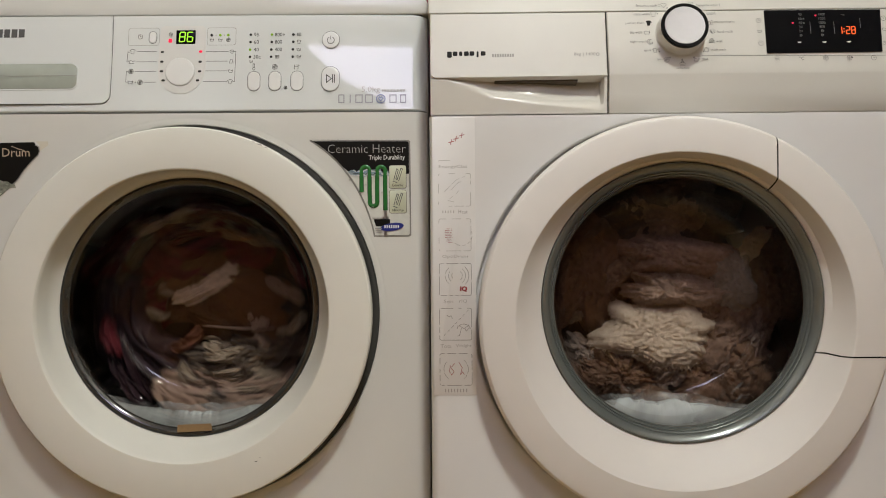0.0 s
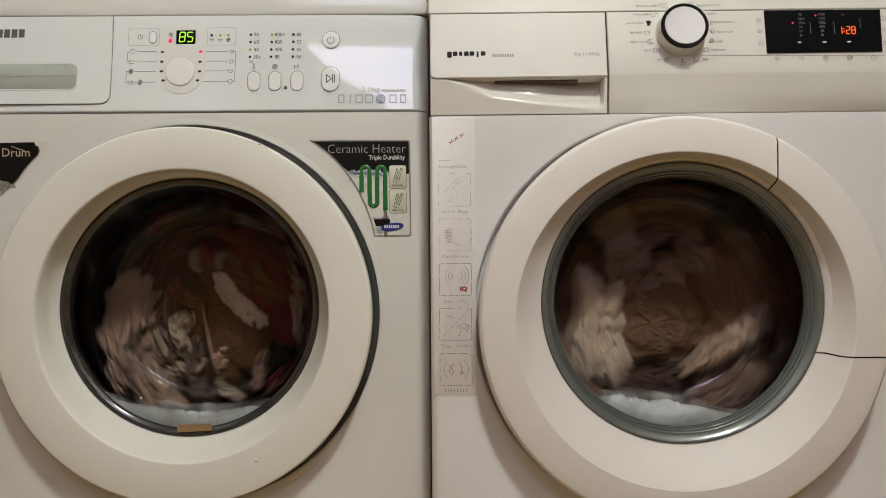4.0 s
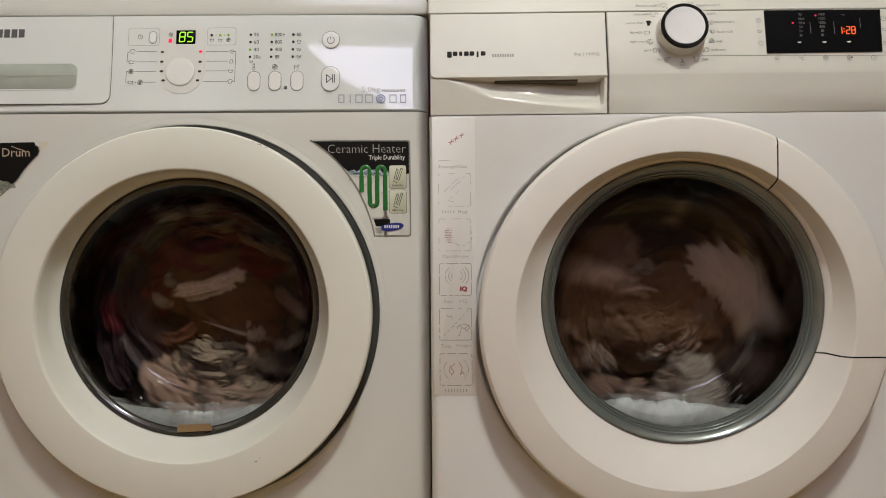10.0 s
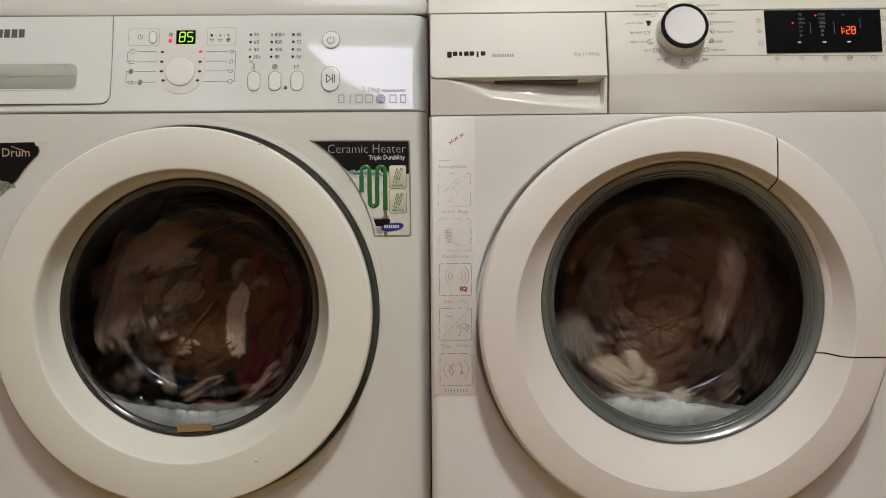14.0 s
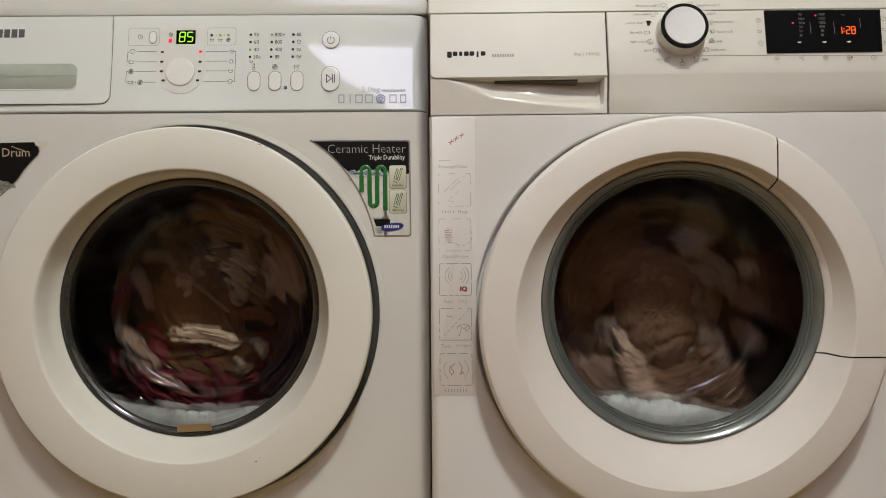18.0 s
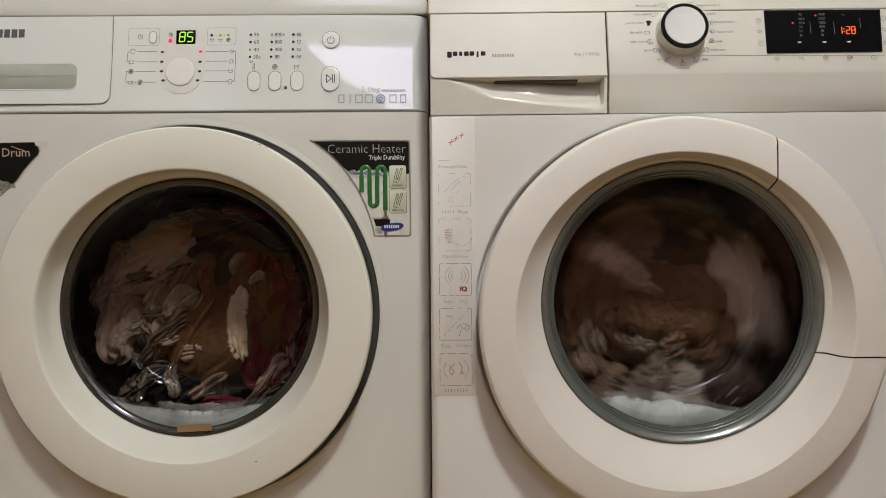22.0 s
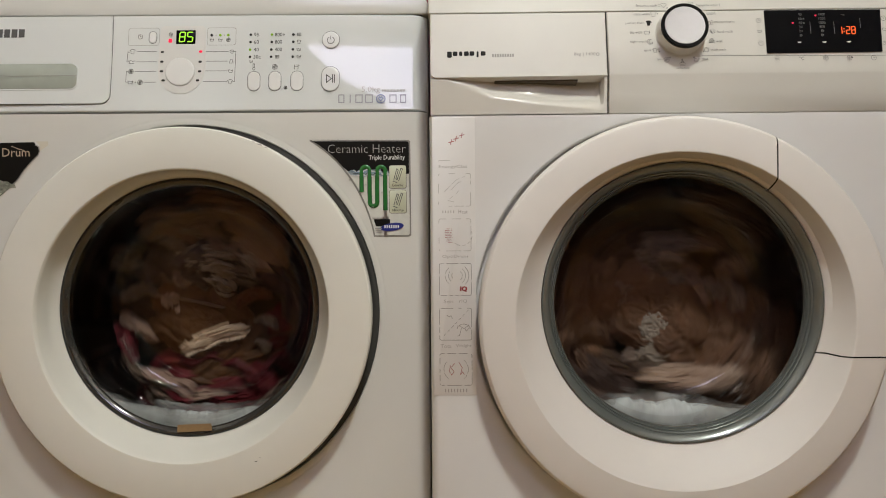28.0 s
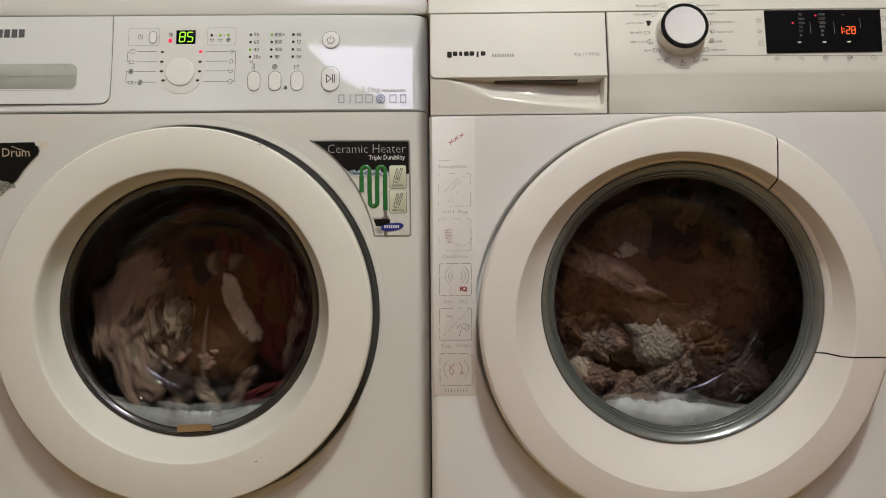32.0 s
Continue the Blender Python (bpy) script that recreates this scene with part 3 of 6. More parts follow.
    for u in (0.0721, 0.0996, 0.1285):
        button("option_button", u - 0.0078, 0.0312, u + 0.0078, 0.0572, 0.0076, 0.0008, "oval white option button")
    pw = button("power_button", 0.1611, 0.0890, 0.1835, 0.1118, 0.0112, 0.0008, "round power button")
    part("power_icon", strokes([arc(0.1723, 0.0995, 0.0046, 120, 420, 16), [(0.1723, 0.1055), (0.1723, 0.1008)]], 0.0009, S - 0.0012), PRINT, pw, smooth=False)
    st = button("start_button", 0.1608, 0.0302, 0.1836, 0.0632, 0.0112, 0.0008, "oval start and pause button")
    part("play_icon", strokes([[(0.1672, 0.0412), (0.1672, 0.0522), (0.1738, 0.0467), (0.1672, 0.0412)], [(0.1752, 0.0412), (0.1752, 0.0522)], [(0.1776, 0.0412), (0.1776, 0.0522)]], 0.0010, S - 0.0012), PRINT_BLACK, st, smooth=False)

    # three columns of small lamps
    for col, (u, words) in enumerate(((0.0667, ("95", "60", "40", "30c")), (0.0945, ("800+", "800", "400", "")), (0.1229, ("", "", "", "")))):
        for row, v in enumerate((0.1081, 0.0979, 0.0874, 0.0774)):
            lit = (col, row) in ((0, 2), (1, 0))
            part("indicator", disc(u - 0.0004 * (row > 1), v, 0.0017, 0.0009, 0.0003, S, 14), LED_GREEN if lit else LED_OFF, P, "lit green indicator" if lit else "")
            if words[row]:
                w = {2: 0.0068, 3: 0.0094, 4: 0.0130}[len(words[row])]
                lettering(words[row], u + 0.0042, v - 0.0025, u + 0.0042 + w, v + 0.0025, PRINT, P, S - 0.0003)
            else:
                part("icon", icon(("square", "shirt", "basin", "basin")[row] if col == 2 else "square", u + 0.0074, v, 0.0026), PRINT, P, smooth=False)
    for kind, u, v, s in (("thermo", 0.0717, 0.0637, 0.0042), ("spiral", 0.0992, 0.0635, 0.0034), ("tap", 0.1281, 0.0633, 0.0036), ("spiral", 0.1138, 0.0350, 0.0020), ("basin", 0.0680, 0.0712, 0.0020)):
        part("icon", icon(kind, u, v, s), PRINT, P, smooth=False)
    for u in (0.0153, 0.0265, 0.0370):
        lit = u > 0.02
        part("indicator", disc(u, 0.1077, 0.0018, 0.0009, 0.0003, S, 14), LED_GREEN if lit else LED_OFF, P, "lit green indicator" if lit else "")
    for u in (0.0209, 0.0318):
        part("icon_dot", disc(u, 0.1077, 0.0006, 0.0005, 0.0002, S, 8), PRINT, P)
    lettering("5.0kg", 0.2130, 0.0265, 0.2372, 0.0363, PRINT_PEARL, P, surf(0.213))
    bars(0.2400, 0.0295, 0.2708, 0.0322, 16, PRINT_PEARL, P, surf(0.24), "small_print", 0.75)
    # series mark: plain strokes and a heart in a ring
    v0, v1 = 0.0147, 0.0248
    for u, w in ((0.1835, 0.0067), (0.1983, 0), (0.2057, 0.0082), (0.2182, 0.0090), (0.2501, 0.0081), (0.2641, 0.0066)):
        outline = [(u, v0), (u, v1), (u + w, v1), (u + w, v0), (u, v0)] if w else [(u, v0), (u, v1)]
        part("series_mark", strokes([outline], 0.0013, surf(u)), PRINT_SILVER, P, smooth=False)
    part("series_mark", strokes([arc(0.2382, 0.0195, 0.0056, 0, 360, 22), [(0.2382 + a * 0.003, 0.0195 + b * 0.003) for a, b in ((0, -1), (-1, 0.2), (-0.5, 0.9), (0, 0.4), (0.5, 0.9), (1, 0.2), (0, -1))]], 0.0013, surf(0.232)), BLUE_HEART, P, smooth=False)

    # door ring, inner cone, glass bowl, gasket
    F = -0.035
    G = 0.010
    d = part("door", porthole([(DU, DV, 0.232, 0.012), (DU, DV, 0.2375, 0.004), (DU, DV, 0.2395, F + 0.022), (DU, DV, 0.2395, F + 0.006), (DU, DV, 0.2388, F + 0.0022), (DU, DV, 0.2370, F + 0.0005), (DU, DV, 0.234, F),
                               (DU, DV, 0.1885, F), (DU, DV, 0.1862, F + 0.0006), (DU, DV, 0.1848, F + 0.0022), (DU + 0.0002, DV + 0.001, 0.1835, F + 0.006),
                               (GU, GV - 0.001, 0.1785, F + 0.025), (GU, GV, 0.1722, G - 0.002), (GU, GV, 0.1705, G), (GU, GV, 0.1702, G + 0.02)]), DOOR_L, top, "round white door frame, chipped at the rim", angle=26)
    part("door_seal", porthole([(DU, DV, 0.230, 0.013), (DU, DV, 0.238, 0.0075), (DU, DV, 0.2435, 0.0060), (DU, DV, 0.2462, 0.0060), (DU, DV, 0.2464, 0.02)]), GAP, top, "dark gap seal around the door")
    part("glass_trim", porthole([(GU, GV, 0.1704, G + 0.001), (GU, GV, 0.1700, G - 0.0010), (GU, GV, 0.1692, G - 0.0008), (GU, GV, 0.1688, G + 0.006)]), RUBBER, d, "black trim round the glass")
    part("glass_edge", porthole([(GU, GV, r, G + y) for r, y in ((0.1692, 0.002), (0.1688, -0.0002), (0.1676, -0.0006), (0.1650, 0.0002), (0.1618, 0.0026), (0.1606, 0.0042), (0.1602, 0.0058))]), GLASS_RIM_DARK, d, "smoked glass edge of the porthole")
    bowl(d, GU, GV, [(0, 0, 0.1602 - k, G + y) for k, y in ((0, 0.0056), (0.0022, 0.0078), (0.0042, 0.0112), (0.0060, 0.0152), (0.0070, 0.018))] + dish(0.1525, G + 0.020, 0.074, ((0.112, 0.0024, 0.0020), (0.1385, 0.0002, 0.0016))), GLASS, "deep smoked glass porthole bowl")
    part("paper_tag", poly([(GU - 0.001 + a, GV - 0.164 + b) for a, b in ((-0.016, 0.0), (0.030, 0.002), (0.029, 0.0115), (-0.015, 0.0100))], G - 0.003), PAPER, d, "small brown paper tag at the glass edge", smooth=False)
    part("gasket", porthole([(GU, GV, 0.199, 0.030), (GU, GV, 0.186, 0.028), (GU, GV, 0.184, 0.040), (GU, GV, 0.190, 0.056), (GU, GV, 0.187, 0.070), (GU, GV, 0.196, 0.084), (GU, GV, 0.215, 0.094), (GU, GV, 0.240, 0.116), (GU, GV, 0.244, 0.128)]), GASKET, top, "grey rubber door gasket")
    part("tub", loft([ring(GU, GV - DROP, 0.215, 0.115), ring(GU, GV - DROP, 0.262, 0.120), ring(GU, GV - DROP, 0.262, 0.47), ring(GU, GV - DROP, 0.02, 0.475)], False, True), SEAM, top, "dark tub around the drum")
    chips = bmesh.new()
    for u, v, s in ((0.0803, 0.2495, 0.0014), (0.0852, 0.2545, 0.0008)):
        poly([(u + s * a, v + s * b * 0.6) for a, b in ((-1.4, -0.6), (0.2, -0.5), (1.5, 0.8), (0.1, 0.6))], F - 0.0004, chips)
    for u, v, s in ((0.0805, 0.6517, 0.0016), (0.0880, 0.6482, 0.0026), (0.0960, 0.6443, 0.0018)):
        part("rim_chip", poly([(u + s * a, v + s * b) for a, b in ((-1.3, 0.45), (-0.4, -0.1), (0.5, -0.4), (1.3, -0.55), (1.0, 0.0), (0.0, 0.4))], F - 0.0003), PRINT_SOFT, d, "small worn chip at the rim", smooth=False)
    part("chip", chips, PRINT_BLACK, d, "small dark paint chips", smooth=False)
    dr = drum(top, GU, GV - DROP, 0.125, 0.46, 0.245, STEEL)

    # heater sticker: a triangle with a hollow side along the door
    arc_pts = []
    for i in range(15):
        t = i / 14
        a = radians(22.5 + (54.8 - 22.5) * t)
        r = 0.2605 + 0.0145 * math.sin(t * math.pi * 0.62)
        arc_pts.append((DU + r * math.cos(a), DV + r * math.sin(a)))
    def shape(i):
        q = [(u + i * 0.9, v + i * 0.9) for u, v in arc_pts]
        q[0] = (q[0][0], 0.5316 + i)
        return [(0.2735 - i, 0.5316 + i)] + arc(0.2738 - i, 0.5346 + i, 0.003, -85, 0, 4) + arc(0.2733 - i, 0.6547 - i, 0.003, 0, 85, 4) + [(0.1452 + 2.2 * i, 0.6586 - i)] + q[::-1]
    st = part("heater_sticker", poly(shape(0), -0.0004), STICKER_EDGE, top, "worn sticker about a ceramic heater", smooth=False)
    base = shape(0.0019)
    part("sticker_ground", poly(base, -0.0007), STICKER_PALE, st, smooth=False)
    cut = [p for p in base if p[1] > 0.6140]
    cut += [(0.1995, 0.6135), (cut[0][0], 0.6135)]
    part("sticker_header", poly(cut, -0.0010), STICKER_BLACK, st, smooth=False)
    # a wavy band of water across the sticker, with pale crests, and a few bubbles below it
    def wave(u0, u1, v, high, k):
        n = 26
        return [(u0 + (u1 - u0) * q / n, v + high * noise.noise(((u0 + (u1 - u0) * q / n) * 130, k, 0)) + 0.4 * high * noise.noise(((u0 + (u1 - u0) * q / n) * 420, k, 5))) for q in range(n + 1)]
    upper, lower = wave(0.1945, 0.2478, 0.6190, 0.0075, 3.1), wave(0.1985, 0.2478, 0.6120, 0.0035, 8.4)
    part("sticker_water", poly(upper + lower[::-1], -0.0013), STICKER_WATER, st, "blue and white printed water", smooth=False)
    for k, (v, high, mat) in enumerate(((0.6185, 0.0075, PRINT_BLACK), (0.6168, 0.0066, PRINT_WHITE), (0.6150, 0.0055, STICKER_BLUE_PALE), (0.6135, 0.0048, PRINT_BLACK), (0.6122, 0.0040, PRINT_WHITE))):
        part("water_line", strokes([wave(0.1985 + 0.003 * (k % 2), 0.2476, v, high, 3.1 + 0.25 * k)], 0.0006, -0.0016 - 0.00004 * k), mat, st, smooth=False)
    for u, v, r in ((0.1975, 0.6060, 0.0011), (0.2177, 0.5990, 0.0012), (0.2395, 0.5890, 0.0008), (0.2270, 0.5700, 0.0012), (0.2040, 0.6000, 0.0007)):
        part("bubble", strokes([arc(u, v, r, 0, 360, 12)], 0.0005, -0.0023), PRINT_SOFT, st, smooth=False)
    lettering("Ceramic Heater", 0.1688, 0.6412, 0.2703, 0.6522, PRINT_PEARL, st, -0.0013, bold=-0.016)
    lettering("Triple Durability", 0.2222, 0.6302, 0.2690, 0.6382, PRINT_WHITE, st, -0.0013)
    path = [(0.2125, 0.590), (0.2125, 0.6150)] + arc(0.2177, 0.6180, 0.0052, 180, 0, 8) + [(0.2229, 0.590), (0.2232, 0.580)] + arc(0.2280, 0.5765, 0.0048, 180, 360, 8) + [(0.2328, 0.600), (0.2330, 0.6150)] + arc(0.2381, 0.6180, 0.0051, 180, 0, 8) + [(0.2432, 0.600), (0.2434, 0.566)]
    def tube(wide, y, high):
        rows = []
        for i, (u, v) in enumerate(path):
            a, b = path[max(i - 1, 0)], path[min(i + 1, len(path) - 1)]
            tx, tv = b[0] - a[0], b[1] - a[1]
            k = math.hypot(tx, tv)
            nu, nv = -tv / k, tx / k
            rows.append([(u + nu * c * wide, y - high * s, v + nv * c * wide) for c, s in ((-1, 0), (-0.7, 0.7), (0, 1), (0.7, 0.7), (1, 0))])
        return loft(rows, False, False, None, loop=False)
    part("coil_outline", tube(0.0029, -0.0012, 0.0001), PRINT_BLACK, st, "dark outline of the printed coil")
    part("coil", tube(0.0025, -0.0014, 0.0008), STICKER_GREEN, st, "green heater coil printed on the sticker")
    part("coil_stem", strokes([[(0.2434, 0.567), (0.2434, 0.5335)]], 0.0042, -0.0013), STEEL, st, smooth=False)
    part("coil_clip", poly([(0.2398, 0.5545), (0.2475, 0.5545), (0.2475, 0.5580), (0.2398, 0.5580)], -0.0018), STEEL, st, smooth=False)
    part("coil_bracket", strokes([[(0.2265, 0.5560), (0.2400, 0.5560)], [(0.2300, 0.5425), (0.2385, 0.5425)], [(0.2310, 0.5400), (0.2385, 0.5400)], [(0.2320, 0.5375), (0.2385, 0.5375)]], 0.0011, -0.0018), STEEL, st, smooth=False)
    part("coil_socket", poly([(0.2310, 0.5452), (0.2492, 0.5456), (0.2492, 0.5545), (0.2280, 0.5545)], -0.0014), STICKER_BLACK, st, smooth=False)
    for v0, v1, caption in ((0.5950, 0.6245, "Ceramic"), (0.5625, 0.5920, "Normal")):
        part("tile_border", plate(0.2482, v0 - 0.0006, 0.2710, v1 + 0.0005, 0.0028, 0.0009, 0.0001), SLOT, st, "dark border of a small picture", smooth=False)
        tile = part("picture_tile", plate(0.2487, v0, 0.2705, v1, 0.0025, 0.0011, 0.0002), STICKER_TILE, st, "small pale picture tile")
        h = v1 - v0
        part("picture_lines", strokes([[(0.2545, v0 + 0.35 * h), (0.2585, v0 + 0.85 * h), (0.2605, v0 + 0.8 * h), (0.2572, v0 + 0.4 * h), (0.2590, v0 + 0.38 * h), (0.2640, v0 + 0.88 * h), (0.2660, v0 + 0.84 * h), (0.2610, v0 + 0.32 * h)], [(0.2535, v0 + 0.3 * h), (0.2585, v0 + 0.24 * h)]], 0.0009, -0.0013), PRINT, tile, smooth=False)
        lettering(caption, 0.2525, v0 + 0.07 * h, 0.2668, v0 + 0.19 * h, PRINT_BLACK, tile, -0.0013)
    oval = [(u + (v - 0.5443) * 0.0, v + (u - 0.2518) * 0.12) for u, v in arc(0.2520, 0.5443, 0.0150, 0, 354, 30, 0.0052)]
    ov = part("blue_oval", poly(oval, -0.0017), STICKER_BLUE, st, "blue oval mark with pale bars", smooth=False)
    bars(0.2418, 0.5428, 0.2620, 0.5466, 7, PRINT_WHITE, ov, -0.0019, "mark_bar", 0.6)

    # torn drum sticker
    torn = [(-0.2985, 0.6570), (-0.2125, 0.6582), (-0.2110, 0.6545), (-0.2068, 0.6520), (-0.2058, 0.6460), (-0.2078, 0.6410), (-0.2170, 0.6320), (-0.2262, 0.6215), (-0.2350, 0.6090), (-0.2440, 0.5995), (-0.2590, 0.5870), (-0.2985, 0.555)]
    st2 = part("drum_sticker", poly(torn, -0.0005), STICKER_BLACK, top, "torn black sticker about the drum", smooth=False)
    lettering("Drum", -0.2540, 0.6395, -0.2185, 0.6505, FRINGE, st2, -0.0008)
    part("scratch", strokes([[(-0.242, 0.6530), (-0.232, 0.6490), (-0.226, 0.6475), (-0.223, 0.6440)]], 0.0009, -0.0011), FRINGE, st2, smooth=False)
    stones = [(-0.2985, 0.600), (-0.2985, 0.6110)] + [(-0.268 + 0.03 * i / 6, 0.6105 - 0.0015 * (i % 2) - 0.0002 * i * i) for i in range(7)] + [(-0.2365, 0.5985), (-0.2440, 0.5990), (-0.2585, 0.5880), (-0.2985, 0.557)]
    part("stone_picture", poly([stones[0]] + stones[1:], -0.0008), STICKER_STONE, st2, "mottled stones picture", smooth=False)
    pebble = random.Random(8)
    for k in range(16):
        u, v = pebble.uniform(-0.297, -0.2500), pebble.uniform(0.580, 0.606)
        if v < 0.588 + (u + 0.2585) * 0.9:
            continue
        rim = [(u + (0.0042 + 0.0012 * pebble.random()) * math.cos(q), v + (0.0028 + 0.001 * pebble.random()) * math.sin(q)) for q in [2 * math.pi * i / 9 for i in range(9)]]
        part("pebble_picture", poly(rim, -0.0011 - 0.00003 * k), (STICKER_STONE, PRINT_BLACK, STICKER_TILE, STICKER_STONE)[k % 4], st2, smooth=False)
    part("torn_edge", strokes([torn[2:10]], 0.0014, -0.0007), STICKER_EDGE, st2, smooth=False)
    part("adhesive", poly([(-0.2100, 0.6592), (-0.1945, 0.6590), (-0.1950, 0.6540), (-0.2060, 0.6460), (-0.2055, 0.6530)], -0.0003), ADHESIVE, st2, "yellowed glue left by the sticker", smooth=False)
    return top, dr, last["e"], (GU, GV - DROP)


def build_right():
    top = tagged(new("washing_machine"), "newer white front-loading washing machine with a cream panel and black display", "washing machine", "pair of washing machines")
    top.matrix_basis = RIGHT
    DU, DV = -0.0001, 0.428
    GU, GV = 0.005, 0.4476
    cabinet(-0.3008, 0.0, 0.2995, 0.6785, 0.60, 0.010, DU, DV,
            [(0.2500, 0.0), (0.2482, 0.0012), (0.2465, 0.006), (0.2455, 0.016), (0.205, 0.018), (0.200, 0.04)], top, ENAMEL_R, "white enamelled steel cabinet")
    part("top_cover", plate(-0.2995, 0.8505, 0.2995, 0.868, 0.003, 0.585, 0.002, 0.60), ENAMEL_R, top, "white top cover")
    part("back_shell", box(-0.3000, 0.05, 0.677, 0.2980, 0.60, 0.850), ENAMEL_R, top, smooth=False)
    TILT = pose(0, -0.004, 0.735, -10)

    def panel_strip(u0, u1, rows, inset=0.0):
        prof = [[(u0, yy + 0.25, v) for v, yy in rows], [(u0, yy + 0.0012, v) for v, yy in rows], [(u0 + 0.0012, yy, v) for v, yy in rows],
                [(u1 - 0.0012, yy, v) for v, yy in rows], [(u1, yy + 0.0012, v) for v, yy in rows], [(u1, yy + 0.05, v) for v, yy in rows]]
        return loft(prof, False, False, None, loop=False)
    band = [(0.0729, 0.05), (0.0729, 0.0008), (0.0722, 0.0), (0.03, -0.0003), (-0.0075, 0.0), (-0.0100, 0.0006), (-0.030, 0.0064), (-0.0525, 0.0128), (-0.0538, 0.0142), (-0.0538, 0.06)]
    P = part("control_panel", panel_strip(-0.0805, 0.2990, band), PANEL_R, top, "cream-white control panel with a programme dial", TILT)
    part("upper_strip", panel_strip(-0.3015, 0.2990, [(0.1165, 0.05), (0.1165, 0.0015), (0.115, 0.0), (0.0745, 0.0), (0.0738, 0.0008), (0.0738, 0.05)]), PANEL_R, P, "cream-white strip above the drawer")
    part("joint", strokes([[(-0.0815, 0.0732), (-0.0815, -0.0100)], [(-0.297, 0.0733), (0.2985, 0.0733)]], 0.0009, 0.0020), SEAM, P, smooth=False)
    for v0, v1, deep in ((-0.0095, -0.0250, 0.0078), (-0.0250, -0.0400, 0.0120), (-0.0400, -0.0532, 0.0158)):
        part("joint", strokes([[(-0.0815, v0), (-0.0815, v1)]], 0.0009, deep), SEAM, P, smooth=False)
    S = -0.0003

    # detergent drawer: flat fascia over a scooped pull
    fas = [(-0.2990, 0.0727), (-0.2990, -0.0010)] + arc(-0.2895, -0.0020, 0.0095, 180, 268, 6) + [(-0.2893, -0.0116), (-0.0825, -0.0107), (-0.0825, 0.0727)]
    fas_in = [(min(max(u, -0.2980), -0.0835), min(max(v, -0.0107 if u < -0.2 else -0.0098), 0.0719)) for u, v in fas]
    D = part("detergent_drawer", loft([at(fas, 0.020), at(fas, S + 0.0010), at(fas_in, S)], False, True), PANEL_R, P, "cream-white detergent drawer with a scooped pull")
    bm = bmesh.new()
    nu, nv = 60, 40
    grid = []
    for j in range(nv + 1):
        row = []
        for i in range(nu + 1):
            u = -0.2988 + (0.2988 - 0.0825) * i / nu
            v = -0.0535 + (0.0535 - 0.0050) * j / nv
            inner = float(np.interp(u, (-0.2988, -0.280, -0.2482, -0.2242, -0.1694, -0.0908), (-0.0100, -0.0115, -0.0200, -0.0275, -0.0340, -0.0370)))
            outer = float(np.interp(u, (-0.2988, -0.280, -0.2242, -0.2038, -0.1492, -0.0879), (-0.0105, -0.0140, -0.0348, -0.0379, -0.0450, -0.0507)))
            end = min(max((-0.0862 - u) / 0.004, 0), 1)
            lip = min(max((v - outer) / (inner - outer), 0), 1)
            back = min(max((v - inner) / max(-0.0100 - inner, 1e-4), 0), 1)
            wide = min((inner - outer) / 0.012, 1.0)
            ease = min(max((u + 0.272) / 0.060, 0), 1)
            ease = ease * ease * (3 - 2 * ease)
            y = 0.0128 * (-0.0075 - v) / 0.045 + (0.0075 * ease * wide * lip ** 1.5 + 0.016 * wide * back ** 0.7) * end
            row.append(bm.verts.new((u, max(y + 0.0006, 0.004 if v > -0.0108 else -1.0), v)))
        grid.append(row)
    for j in range(nv):
        for i in range(nu):
            bm.faces.new((grid[j][i], grid[j][i + 1], grid[j + 1][i + 1], grid[j + 1][i]))
    part("pull_scoop", bm, DRAWER_R, D, "glossy scooped pull of the drawer")
    part("pull_slot", box(-0.2198, 0.010, -0.0130, -0.1175, 0.03, -0.0060), SLOT, D, "dark slot under the drawer front", smooth=False)
    # maker's mark as plain rounded blocks
    for i in range(7):
        u = -0.2752 + 0.0069 * i
        low, high, half = (0.0150 if i in (0, 5) else 0.0172), 0.0228, (0.0012 if i == 5 else 0.0019 if i == 2 else 0.0029)
        part("maker_mark", plate(u - half, low, u + half, high, min(half, 0.0014) * 0.9, 0.0005, 0.0001, S, 3), PRINT_BLACK, D, "plain black rounded block" if i == 0 else "")
    bars(-0.2228, 0.0150, -0.1952, 0.0190, 9, PRINT_SOFT, D, S - 0.0004, "series_bar", 0.65)
    lettering("8kg | 1400", -0.1225, 0.0145, -0.0965, 0.0198, PRINT_SOFT, D, S - 0.0004)
    part("rpm_icon", strokes([arc(-0.0937, 0.0172, 0.0018)], 0.0007, S - 0.0004), PRINT_SOFT, D, smooth=False)

    # programme dial
    KU, KV = 0.0089, 0.0445
    dial = part("programme_dial", loft([ring(KU, KV, r * 0.925, S - y, 72) for r, y in ((0.0335, 0), (0.0334, 0.0010), (0.0322, 0.0014), (0.0316, 0.004), (0.0308, 0.0165), (0.0300, 0.0180), (0.02, 0.0180))], False, True), PANEL_R, P, "programme dial with a black ring and silver cap")
    part("dial_ring", loft([ring(KU, KV, r * 0.925, S - y, 72) for r, y in ((0.0302, 0.0140), (0.0308, 0.0160), (0.0307, 0.0195), (0.0300, 0.0206), (0.0268, 0.0206), (0.0263, 0.0200), (0.0263, 0.016))]), RING_BLACK, dial, "glossy black plastic ring")
    part("dial_cap", loft([ring(KU, KV, r * 0.925, S - y, 72) for r, y in ((0.0262, 0.0160), (0.0262, 0.0196), (0.0257, 0.0201), (0.0247, 0.0200), (0.012, 0.0198), (0.001, 0.0198))], False, True), CAP, dial, "dished silver cap")
